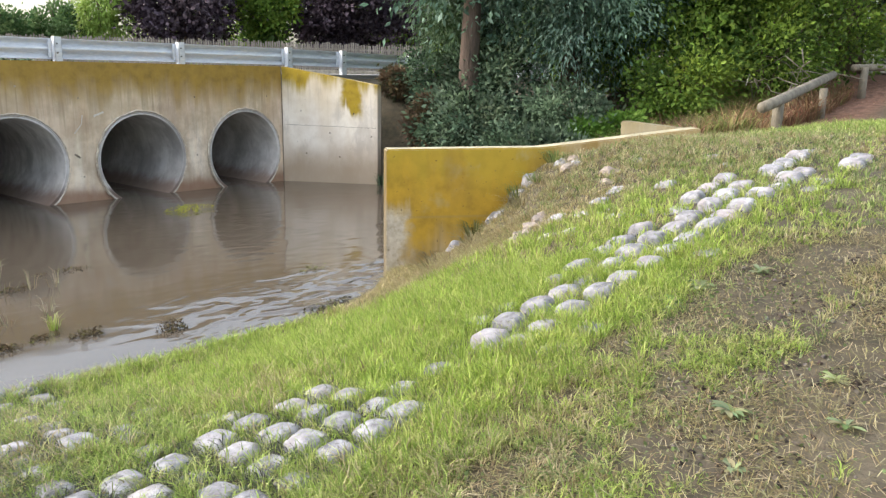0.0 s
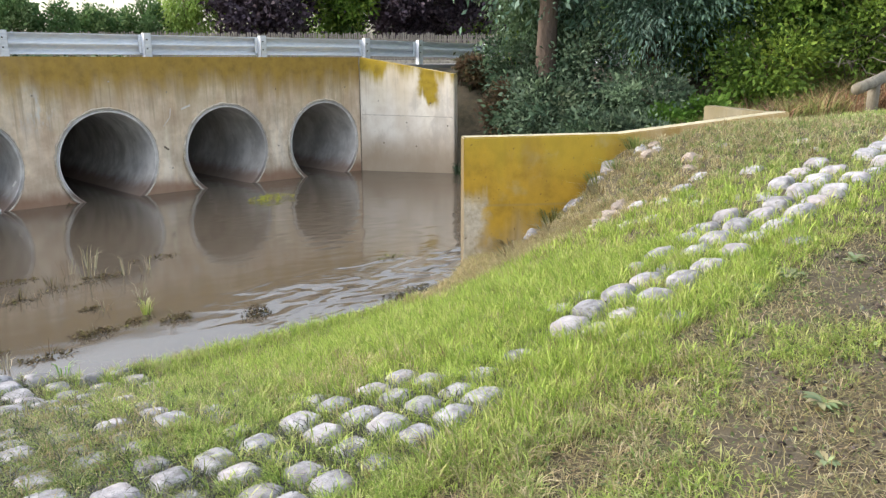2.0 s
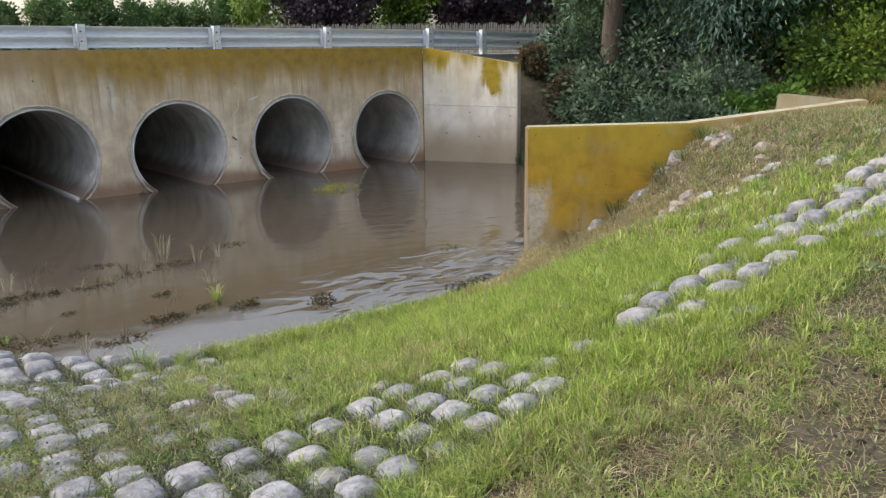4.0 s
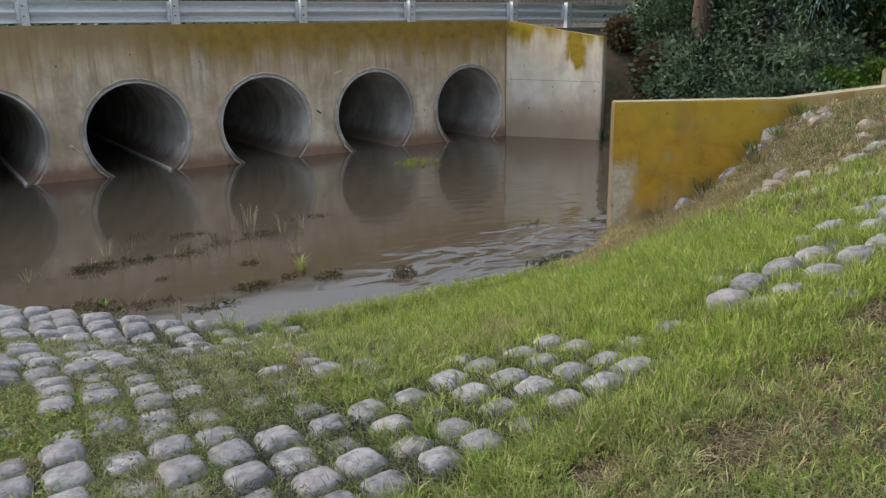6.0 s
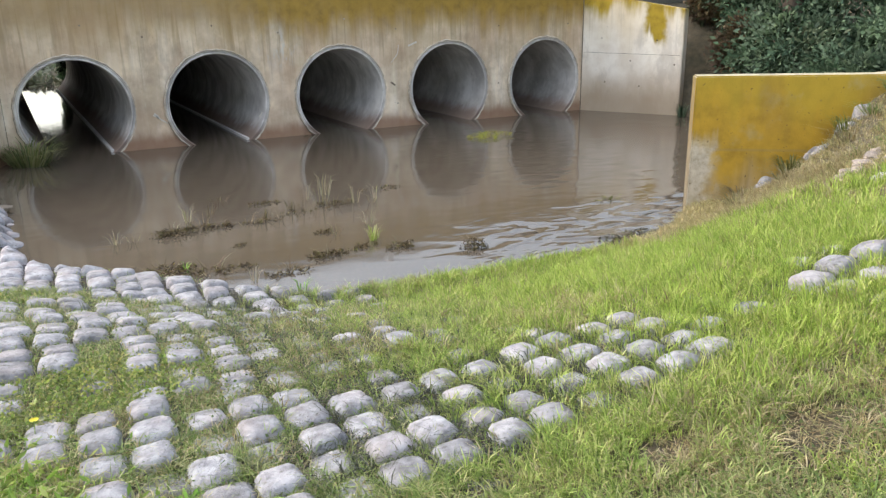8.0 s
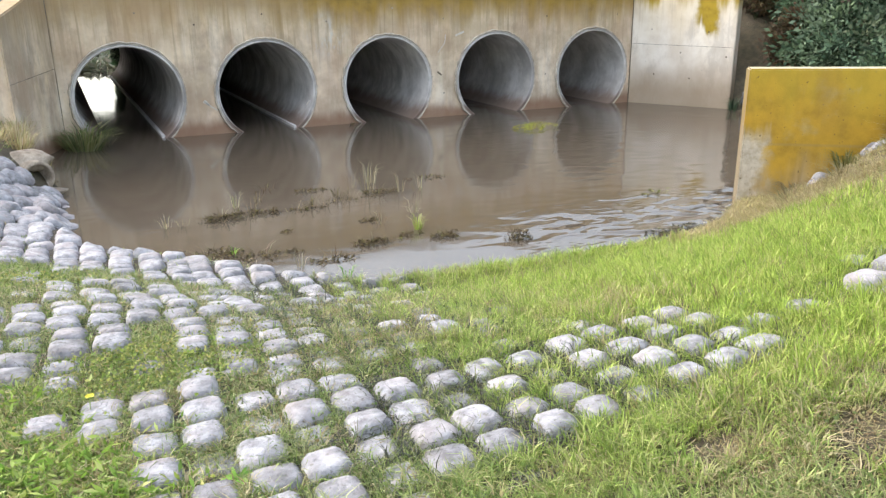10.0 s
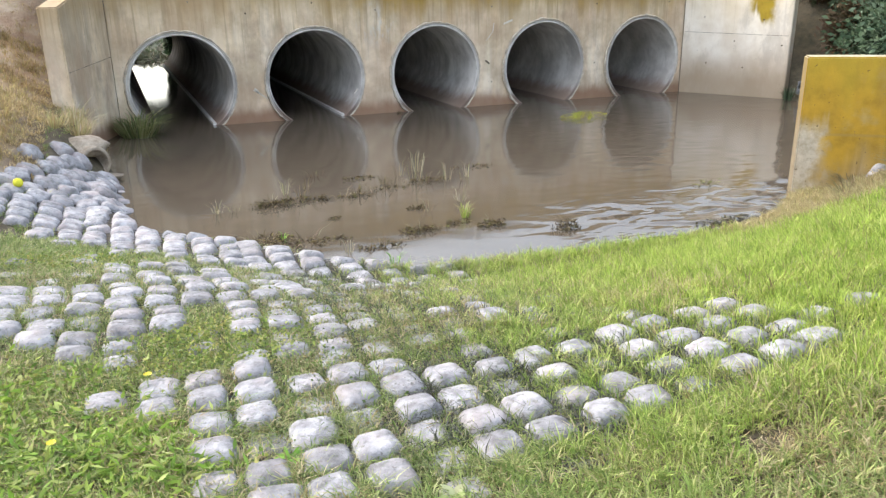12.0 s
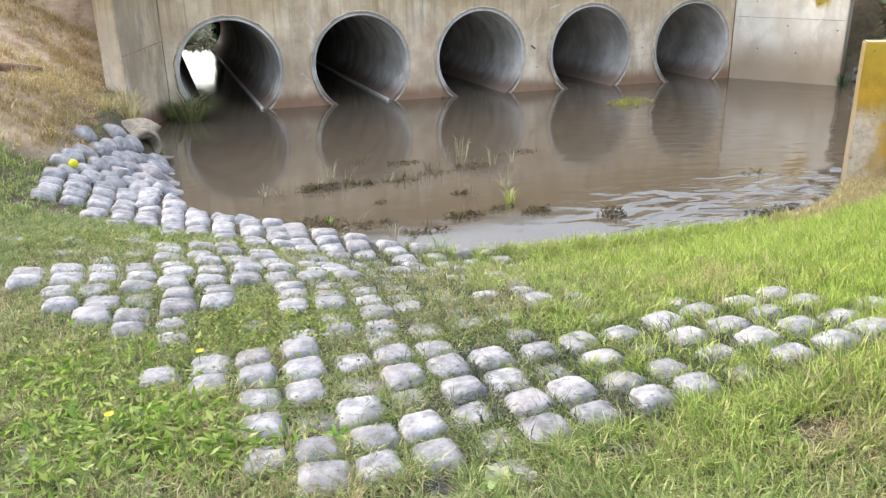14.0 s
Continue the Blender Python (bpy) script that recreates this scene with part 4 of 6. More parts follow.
for x, y, b, i, j in cells:
    if b == 0 and hash01(i, j, 9.1) > 0.3:
        continue
    e = 0.06
    z0 = ground(np.array([x, x + e, x - e, x, x]), np.array([y, y, y, y + e, y - e]))
    nrm = Vector((-(z0[1] - z0[2]) / (2 * e), -(z0[3] - z0[4]) / (2 * e), 1)).normalized()
    sink = -0.012 - 0.02 * hash01(i, j, 5.5) - (0.034, 0.019, 0.0)[b] + 0.013 * float(ease(x, 2.6, 3.2) * (1 - ease(x, 5.0, 6.5)))
    wild = float(ease(y, -6.0, -4.8)) * (1 + 0.6 * float(ease(y, -4.7, -4.2)))
    spin = 40.0 * float(ease(y, -4.6, -4.0))
    m = Matrix.Translation((x, y, float(z0[0]) + sink + 0.006)) @ Vector((0, 0, 1)).rotation_difference(nrm).to_matrix().to_4x4()
    m = m @ pose(0.04 * wild * (hash01(i, j, 4.4) - 0.5), 0.04 * wild * (hash01(i, j, 3.7) - 0.5), 0.02 * wild * hash01(i, j, 2.2), 11 * wild * (hash01(i, j, 5.1) - 0.5), 11 * wild * (hash01(i, j, 5.9) - 0.5), spin + (13 + 5 * wild) * (hash01(i, j, 6.6) - 0.5))
    s = 0.95 + 0.1 * hash01(i, j, 7.7) + 0.06 * wild
    s *= 1.0 - 0.12 * float(ease(x, 0.7, 1.4))
    me = PILLOWS[int(hash01(i, j, 8.8) * 13.99)]
    if b:
        (bare_spots if b == 2 else half_spots).append((x, y))
    if made < 300:
        ob = new("block", me)
        ob.parent = mat_thing
        ob.matrix_basis = m @ Matrix.Diagonal((s + 0.06 * wild, s, 1, 1))
        made += 1
    else:
        k = len(joined_v)
        joined_v += [tuple(m @ Vector((v.co.x * (s + 0.06 * wild), v.co.y * s, v.co.z))) for v in me.vertices]
        joined_f += [tuple(k + q for q in p.vertices) for p in me.polygons]
me = bpy.data.meshes.new("block_field")
me.from_pydata(joined_v, [], joined_f)
tagged(link("block_field", me, FIELD, mat_thing, smooth=True), kind="stuff")
bare_spots, half_spots = np.array(bare_spots), np.array(half_spots)

# dark fabric and silt that shows between the bare blocks
v, f = [], []
for x, y, b, i, j in cells:
    if b > 0:
        q = np.linspace(-0.108, 0.108, 4)
        QX, QY = np.meshgrid(q + x, q + y)
        QZ = ground(QX, QY) + 0.007 - 0.012 * (np.maximum(abs(QX - x), abs(QY - y)) > 0.1)
        k = len(v)
        v += list(zip(QX.ravel(), QY.ravel(), QZ.ravel()))
        f += [(k + r * 4 + c, k + r * 4 + c + 1, k + r * 4 + c + 5, k + r * 4 + c + 4) for r in range(3) for c in range(3)]
me = bpy.data.meshes.new("fabric")
me.from_pydata(v, [], f)
FABRIC = speckled("silty_fabric", [(0.35, (0.028, 0.027, 0.027)), (0.6, (0.07, 0.065, 0.058)), (0.75, (0.14, 0.125, 0.1))], 16, 0.95, 0, 0.6, 80)
tagged(link("fabric", me, FABRIC, mat_thing, "dark silty fabric between the blocks"), kind="stuff")

# the dark plastic net that ties the blocks together
v, f = [], []
for x, y, b, i, j in cells:
    if b <= 0:
        continue
    for dx, dy in ((0.203, 0), (0, -0.203)):
        for o in (-0.045, 0.0, 0.045):
            p = np.array([(x + dx * t + (o if dy else 0), y + dy * t + (o if dx else 0)) for t in (0.36, 0.5, 0.64)])
            z = ground(p[:, 0], p[:, 1]) + 0.012
            k = len(v)
            w = 0.0045
            for (px, py), pz in zip(p, z):
                v += [(px - (w if dy else 0), py - (w if dx else 0), pz), (px + (w if dy else 0), py + (w if dx else 0), pz + 0.003)]
            f += [(k, k + 1, k + 3, k + 2), (k + 2, k + 3, k + 5, k + 4)]
me = bpy.data.meshes.new("net")
me.from_pydata(v, [], f)
NET = speckled("black_plastic_net", [(0.3, (0.012, 0.012, 0.014)), (0.7, (0.03, 0.03, 0.032))], 9, 0.6, 0, 0.1, 60)
tagged(link("net", me, NET, mat_thing, "black plastic net between the blocks"), kind="stuff")


# ---- grass ----
def blades(name, pts, height, cols, width=0.004, lean=0.5, label="", tuft=7):
    """Tufts of bent blades that lean outwards, each a long kite folded at its bend."""
    pts, height, cols = np.repeat(pts, tuft, 0), np.repeat(height, tuft), np.repeat(cols, tuft, 0)
    n = len(pts)
    lean = np.repeat(np.broadcast_to(lean, n // tuft), tuft)
    height = height * rng.uniform(0.45, 1.25, n)
    cols = cols * (1 + rng.uniform(-0.4, 0.3, (n, 1)))
    b = rng.uniform(0, 2 * math.pi, n)
    r = rng.random(n) ** 0.6
    out = np.c_[np.cos(b), np.sin(b), np.zeros(n)]
    pts = pts + out * (r * 0.022)[:, None]
    a = b + math.pi / 2 + rng.uniform(-0.7, 0.7, n)
    s = np.c_[np.cos(a), np.sin(a), np.zeros(n)]
    o = out * (height * lean * (0.25 + 0.75 * r))[:, None]
    w = (width * rng.uniform(0.5, 1.3, n))[:, None]
    up = np.c_[np.zeros((n, 2)), height]
    v = np.stack([pts, pts + o * 0.3 - s * w + up * 0.55, pts + o * 0.3 + s * w + up * 0.55, pts + o * 1.1 + up * (1 - 0.45 * lean * r)[:, None]], 1)
    i = np.arange(n)[:, None] * 4
    f = np.concatenate([i + [0, 2, 1], i + [1, 2, 3]], 0)
    ob = sheet(name, v.reshape(-1, 3), f, GRASS, tint=np.repeat(np.clip(cols, 0, 0.9), 4, 0))
    return tagged(ob, label, "grass", kind="stuff")


def scatter(n, x0, x1, y0, y1):
    return rng.uniform(x0, x1, n), rng.uniform(y0, y1, n)


def clear_of_blocks(x, y, reach=0.082, spots=None):
    """True where no bare block lies."""
    spots = bare_spots if spots is None else spots
    ok = np.ones(len(x), bool)
    gi, gj = np.floor(x / 0.4).astype(int), np.floor(y / 0.4).astype(int)
    near = {}
    for bx, by in spots:
        for di in (-1, 0, 1):
            for dj in (-1, 0, 1):
                near.setdefault((int(math.floor(bx / 0.4)) + di, int(math.floor(by / 0.4)) + dj), []).append((bx, by))
    order = np.lexsort((gj, gi))
    cut = np.flatnonzero(np.diff(gi[order]) | np.diff(gj[order])) + 1
    for grp in np.split(order, cut):
        if len(grp) and (gi[grp[0]], gj[grp[0]]) in near:
            for bx, by in near[(gi[grp[0]], gj[grp[0]])]:
                ok[grp] &= np.maximum(np.abs(x[grp] - bx), np.abs(y[grp] - by)) > reach * (0.4 + 0.75 * hash01(bx * 9, by * 9, 4.0))
    return ok


LIME = np.array([(0.36, 0.475, 0.095), (0.45, 0.56, 0.13), (0.26, 0.37, 0.07), (0.54, 0.57, 0.2)])
MEADOW = np.array([(0.25, 0.34, 0.11), (0.34, 0.41, 0.15), (0.18, 0.26, 0.08), (0.44, 0.46, 0.23)])
HAY = np.array([(0.46, 0.39, 0.22), (0.55, 0.48, 0.31), (0.36, 0.29, 0.15), (0.42, 0.4, 0.19)])


def lawn(n, x0, x1, y0, y1, label, near=True):
    x, y = scatter(n, x0, x1, y0, y1)
    d = -pool_depth(x, y)
    z = ground(x, y)
    big, mid, fine = patches(x, y, 0.9, 1.0), patches(x, y, 0.3, 2.0), patches(x, y, 0.1, 3.0)
    # how lush, how dry and how thick the sward is from place to place
    lush = (0.6 * ease(x, 0.6, 1.3) + 0.4 * ease(x, 1.4, 2.4)) * ease(y, -11.15, -10.55) * (1 - ease(x, 4.8, 6.6))
    slope = 0.775 * x + 0.63 * y + 0.1 * (mid - 0.5)
    strip_of_straw = np.exp(-((slope + 1.4) / 0.2) ** 2) * ease(y, -9.5, -9.0) * ease(x, 3.0, 3.8)
    lush = lush * (1 - ease(slope, -1.68, -1.48) * ease(y, -9.8, -9.2))
    lush = np.maximum(lush, 0.6 * ease(x, 7.0, 8.5) * (1 - ease(y, -9.4, -8.6)))
    bald = ease(-y + 0.04 * (x - 1), 10.65, 11.15) * ease(x + 0.3 * (mid - 0.5), 1.5, 2.3) * (1 - 0.65 * ease(x, 4.2, 5.4))
    shag = ease(x, 4.0, 5.6) * ease(y, -9.9, -9.2)
    bank = ease(y, -4.8, -4.4) * ease(-x, 1.0, 1.5)
    lush = np.maximum(lush, 0.75 * ease(-x, 1.5, 1.9) * (1 - ease(y, -4.8, -4.5)) * ease(y, -8.2, -6.8))
    hay = 0.1 + 0.42 * bald * ease(big, 0.3, 0.8) + 0.5 * shag + 0.3 * ease(big, 0.45, 0.85) + 0.25 * ease(mid, 0.65, 0.95) + 0.6 * bank
    hay += 0.22 * ease(x, 0.5, 1.0) * (1 - ease(x, 2.0, 2.8)) * ease(y, -9.6, -9.0) * ease(mid, 0.2, 0.6)
    hay += 0.45 * np.exp(-((x - 2.05) ** 2 / 0.1 + (y + 9.45) ** 2 / 0.03)) + 0.6 * ease(x, 3.4, 4.4) * ease(y, -8.5, -8.0) + 0.3 * np.exp(-((d - 0.1) / 0.1) ** 2)
    thick = 0.85 - 0.15 * bald - 0.7 * bald * ease(0.25 * fine + 0.45 * mid + 0.3 * patches(x, y, 0.55, 7.0), 0.38, 0.5) - 0.2 * ease(mid, 0.72, 0.95)
    for px, py, rr in ((3.47, -11.34, 0.3), (3.19, -11.75, 0.3), (2.34, -11.74, 0.22), (2.67, -11.19, 0.17), (2.96, -10.8, 0.16), (3.2, -10.95, 0.12), (2.5, -10.84, 0.1), (1.95, -10.94, 0.14), (0.98, -10.47, 0.08), (1.56, -10.71, 0.1), (0.36, -10.4, 0.1), (-0.94, -9.56, 0.12)):
        thick = thick * ease(np.hypot(x - px, (y - py) * 1.4) + 0.12 * (fine - 0.5), rr * 0.6, rr * 1.25)
    onmat = (x < 1.15) & (y > -10.35) & (x > -1.3 - 0.75 * (y + 8))
    onmat &= ~((x < -1.5) & (y > -7.2))
    thick = np.where(onmat, 0.65 + 0.35 * ease(mid, 0.4, 0.6), thick)
    hay = np.where(onmat, hay * 0.6, hay)
    worn = ease(x, 0.1, 0.35) * (1 - ease(x, 1.25, 1.5)) * ease(y, -9.3, -9.1) * (1 - ease(y, -7.9, -7.6))
    thick = thick * (1 - 0.3 * worn * ease(mid, 0.3, 0.6))
    hay = hay + 0.25 * worn
    thick = np.where(onmat & (d < 0.7), 0.16, thick)
    thick = np.where(bank > 0.2, 0.25 + 0.7 * ease(0.5 * big + 0.5 * mid, 0.35, 0.6), thick)
    keep = (rng.random(n) < thick) & (d > 0.0) & (z > 0.015) & (rng.random(n) < 0.4 + 0.6 * fine)
    wall = (x - 5.39) * 0.584 + (y + 6.85) * 0.812
    keep &= (wall < -0.02 - 0.2 * ease(x, 6.0, 6.8)) | (x < 5.2)
    free = clear_of_blocks(x, y, 0.058)
    keep &= (rng.random(n) < ease(x, -2.3, -1.7)) | (y > -8.0)
    keep &= (rng.random(n) < ease(y, -11.95, -11.5)) | (x > 0.4)
    keep &= (y > -10.45 - 0.4 * x - 0.12 * x * x) | (x > 3.2)
    keep &= ~onmat | clear_of_blocks(x, y, 0.1) | (rng.random(n) < 0.6)
    keep &= free | (rng.random(n) < 0.03)
    keep &= clear_of_blocks(x, y, 0.135) | (rng.random(n) < 0.25) | (x < 2.6)
    keep &= clear_of_blocks(x, y, 0.05, half_spots) | (rng.random(n) < 0.55)
    band = (x > 0.6) & (x < 2.6) & (y > -10.6)
    keep &= ~band | clear_of_blocks(x, y, 0.145) | (rng.random(n) < 0.38 + 0.35 * ease(fine, 0.5, 0.8))
    x, y, z, d, lush, bald, shag, hay, mid, fine, onmat, bank, strip_of_straw = (q[keep] for q in (x, y, z, d, lush, bald, shag, hay, mid, fine, onmat, bank, strip_of_straw))
    n = len(x)
    h = (0.04 + 0.03 * lush + 0.012 * shag + 0.022 * mid + 0.022 * fine - 0.02 * strip_of_straw) * rng.uniform(0.6, 1.3, n) * np.where(onmat, 0.85, 1) * (1 + 0.5 * bank)
    k = rng.integers(0, 4, n)
    c = MEADOW[k] * (1 - lush)[:, None] + LIME[k] * lush[:, None]
    c = np.where(((bald > 0.2) & (mid < 0.5))[:, None], 0.3 * c + 0.7 * LIME[k], c)
    dry = rng.random(n) < hay * (1 - 0.65 * lush)
    c = np.where(dry[:, None], HAY[k] * np.where(lush > 0.5, 0.85, 1.0)[:, None], c)
    verge = np.maximum(ease(x, 3.6, 4.4) * (1 - ease(d, 0.35, 0.75)), strip_of_straw)
    verge = np.maximum(verge, 0.75 * np.exp(-((x - 2.18) ** 2 / 0.06 + (y + 9.26) ** 2 / 0.02)))
    c = np.where((rng.random(n) < 0.9 * verge)[:, None], HAY[k] * np.array([1.12, 1.12, 1.05]), c)
    c = np.where(onmat[:, None], c * 0.92, c)
    c = np.where((bank > 0.3)[:, None], HAY[k] * np.array([1.22, 1.12, 1.05]), c)
    return blades("lawn_grass", np.c_[x, y, z - 0.008], h, c, 0.0024 if near else 0.0034, 1.0 - 0.4 * lush, label)


lawn(104000, -2.2, 4.2, -11.9, -8.6, "green bank grass with dry straw and bare patches")
lawn(60000, -2.2, 5.6, -8.6, -6.0, "lush green grass beside the water")
lawn(34000, 4.1, 9.2, -12.4, -7.2, "green and straw-coloured grass on the rise", False)
lawn(34000, -4.4, -0.7, -7.5, 0.3, "dry straw-coloured grass on the far bank", False)
lawn(30000, 8.0, 16.0, -13.5, -7.3, "pale grass on top of the rise", False)
# rougher turf all round, behind and beside the bank
rx, ry = scatter(16000, -9.0, 13.0, -18.0, -7.0)
ok = ((ry < -12.3) | (rx < -1.8) | (ry < -10.5 - 0.4 * rx - 0.12 * rx * rx)) & (ground(rx, ry) > 0.1) & ((ry < -12.4) | (rx < 8.5)) & (patches(rx, ry, 0.8, 6.0) > 0.2)
rx, ry = rx[ok], ry[ok]
blades("rough_grass", np.c_[rx, ry, ground(rx, ry) - 0.01], rng.uniform(0.05, 0.11, len(rx)), pick(list(MEADOW) + list(HAY[:2]), len(rx), 0.25), 0.006, 1.0, "rough grass with dry patches behind the bank", 4)


# wiry grass that grows out of the joints and leans over the blocks
banded = lambda p: p[(p[:, 0] > 0.6) & (p[:, 0] < 2.6)]
edges = np.concatenate([np.repeat(bare_spots, 11, 0), np.repeat(half_spots, 20, 0), np.repeat(banded(bare_spots), 16, 0), np.repeat(banded(half_spots), 22, 0)])
edges = edges[(edges[:, 1] < -7.2)]
side, along = rng.integers(0, 4, len(edges)), rng.uniform(-0.1, 0.1, len(edges))
off = 0.1 - 0.035 * rng.random(len(edges)) ** 2
jx = edges[:, 0] + np.choose(side, [off, -off, along, along])
jy = edges[:, 1] + np.choose(side, [along, along, off, -off])
tone = pick([(0.2, 0.23, 0.12), (0.3, 0.33, 0.17), (0.12, 0.14, 0.08), (0.36, 0.33, 0.22), (0.22, 0.32, 0.08)], len(jx), 0.3)
grey = (jx > 0.6) & (jx < 2.6)
tone = np.where(grey[:, None], pick([(0.12, 0.13, 0.1), (0.22, 0.22, 0.18), (0.07, 0.075, 0.055), (0.2, 0.26, 0.09)], len(jx), 0.3), tone)
blades("joint_grass", np.c_[jx, jy, ground(jx, jy)], rng.uniform(0.035, 0.085, len(jx)), tone, 0.002, 1.25, "wiry grass and dead stems growing from joints between blocks", 5)


# ---- low leafy plants between the blocks and on the bank ----
def ground_leaves(name, spots, n, size, cols, label, rise=0.04, long=1.6):
    """Small flat leaves close to the ground, in patches."""
    p = []
    for x, y, rx, ry, w in spots:
        m = int(n * w)
        p.append(np.c_[x + rx * rng.normal(size=m), y + ry * rng.normal(size=m)])
    p = np.concatenate(p)
    p = p[clear_of_blocks(p[:, 0], p[:, 1], 0.07)]
    p = p[-pool_depth(p[:, 0], p[:, 1]) > 0.03]
    z = ground(p[:, 0], p[:, 1]) + 0.006 + rise * rng.random(len(p)) ** 1.5
    v, f, t = leaf_cloud(np.c_[p, z], size, cols, long, -0.25, 0.3)
    return tagged(sheet(name, v, f, GRASS, tint=t), label, "weeds", kind="stuff")


ground_leaves("clover", [(0.06, -8.7, 0.22, 0.13, 0.22), (-0.05, -9.0, 0.2, 0.08, 0.12), (-0.6, -9.1, 0.3, 0.2, 0.16), (-0.85, -6.9, 0.3, 0.16, 0.16)],
              13000, 0.02, [(0.24, 0.32, 0.08), (0.32, 0.38, 0.11), (0.17, 0.24, 0.06), (0.42, 0.42, 0.14)], "clover and small broad-leaved weeds between the blocks")
ground_leaves("leafy_weeds", [(-0.36, -9.6, 0.12, 0.1, 0.2), (-0.84, -9.05, 0.2, 0.15, 0.16), (-0.6, -9.8, 0.22, 0.14, 0.25), (-0.79, -9.5, 0.2, 0.22, 0.25), (-0.2, -9.9, 0.12, 0.1, 0.14)],
              3400, 0.05, [(0.24, 0.36, 0.07), (0.33, 0.44, 0.1), (0.17, 0.28, 0.05), (0.42, 0.48, 0.17)], "bright green leafy weeds beside the block mat", 0.05, 4.2)
ground_leaves("weed_cover", [(0.5, -9.3, 0.5, 0.4, 0.25), (0.6, -8.4, 0.5, 0.4, 0.25), (2.4, -11.3, 0.6, 0.35, 0.2), (3.4, -11.0, 0.5, 0.3, 0.15), (-0.3, -8.2, 0.4, 0.4, 0.15)],
              9000, 0.016, [(0.16, 0.22, 0.08), (0.24, 0.28, 0.12), (0.3, 0.27, 0.14), (0.12, 0.17, 0.06)], "sparse small weeds over soil and straw")


def straw_litter(name, n, x0, x1, y0, y1, keep, label, cols=np.concatenate([HAY * 0.9, HAY * 0.55])):
    """Dry stems that lie about on the soil."""
    x, y = scatter(n, x0, x1, y0, y1)
    ok = keep(x, y) & clear_of_blocks(x, y, 0.085)
    x, y = x[ok], y[ok]
    n = len(x)
    a = rng.uniform(0, math.pi, n)
    L = 0.006 + 0.026 * rng.random(n) ** 1.6
    d = np.c_[np.cos(a), np.sin(a)]
    p0, p1 = np.c_[x, y] - d * L[:, None], np.c_[x, y] + d * L[:, None]
    z0, z1 = ground(p0[:, 0], p0[:, 1]) + rng.uniform(0.004, 0.02, n), ground(p1[:, 0], p1[:, 1]) + rng.uniform(0.004, 0.03, n)
    s = np.c_[-d[:, 1], d[:, 0], np.zeros(n)] * 0.0014
    q0, q1 = np.c_[p0, z0], np.c_[p1, z1]
    v = np.stack([q0 - s, q0 + s, q1 + s, q1 - s], 1).reshape(-1, 3)
    f = np.arange(4 * n).reshape(-1, 4)
    return tagged(sheet(name, v, f, GRASS, tint=np.repeat(pick(cols, n, 0.4), 4, 0)), label, "litter", kind="stuff")


straw_litter("straw_litter", 60000, 0.6, 4.6, -12.2, -10.4, lambda x, y: rng.random(len(x)) < 0.25 + 0.7 * ease(patches(x, y, 0.25, 8.0), 0.35, 0.7), "dry straw and dead stems lying on the soil")
straw_litter("straw_litter", 10000, -1.2, 1.6, -10.5, -7.2, lambda x, y: rng.random(len(x)) < 0.6, "dry stems caught between the concrete blocks")
straw_litter("straw_litter", 24000, 3.6, 8.4, -10.0, -7.3, lambda x, y: ((x - 5.39) * 0.584 + (y + 6.85) * 0.812 < -0.02) & (-pool_depth(x, y) > 0.05), "dry straw on the slope beside the lichen wall")
straw_litter("mulch", 16000, 9.6, 17.5, -9.6, -7.4, lambda x, y: rng.random(len(x)) < ease(patches(x, y, 0.6, 4.0), 0.2, 0.5), "red-brown bark mulch under the log barrier",
             np.array([(0.3, 0.14, 0.08), (0.4, 0.21, 0.13), (0.22, 0.1, 0.06), (0.45, 0.3, 0.2)]))
straw_litter("dead_stems", 20000, 0.2, 3.2, -10.5, -9.3, lambda x, y: rng.random(len(x)) < ease(patches(x, y, 0.3, 12.0), 0.3, 0.6), "grey dead stems and root wires between the blocks",
             np.array([(0.1, 0.1, 0.1), (0.2, 0.2, 0.2), (0.05, 0.05, 0.05), (0.26, 0.24, 0.2)]))


# clods and small stones on the bare soil
cx, cy = scatter(9000, 1.5, 5.6, -12.1, -10.6)
ok = (rng.random(len(cx)) < ease(patches(cx, cy, 0.3, 15.0), 0.35, 0.75)) & (cy < -10.75 + 0.25 * (cx < 2))
cx, cy = cx[ok], cy[ok]
n = len(cx)
r = (0.003 + 0.014 * rng.random(n) ** 3)[:, None, None]
lump = np.array([(1, 0, 0), (-1, 0, 0), (0, 1, 0), (0, -1, 0), (0, 0, 0.8), (0, 0, -0.8)])[None] * rng.uniform(0.6, 1.4, (n, 6, 1)) + rng.uniform(-0.25, 0.25, (n, 6, 3))
v = np.c_[cx, cy, ground(cx, cy) + 0.002][:, None, :] + lump * r
f = np.arange(n)[:, None, None] * 6 + np.array([(0, 2, 4), (2, 1, 4), (1, 3, 4), (3, 0, 4), (2, 0, 5), (1, 2, 5), (3, 1, 5), (0, 3, 5)])[None]
tagged(sheet("soil_clods", v.reshape(-1, 3), f.reshape(-1, 3), GRASS, tint=np.repeat(pick([(0.09, 0.07, 0.06), (0.15, 0.12, 0.1), (0.06, 0.048, 0.042), (0.26, 0.235, 0.21)], n, 0.3), 6, 0)),
       "dark soil crumbs and small stones on the bare bank", "soil crumbs", kind="stuff")


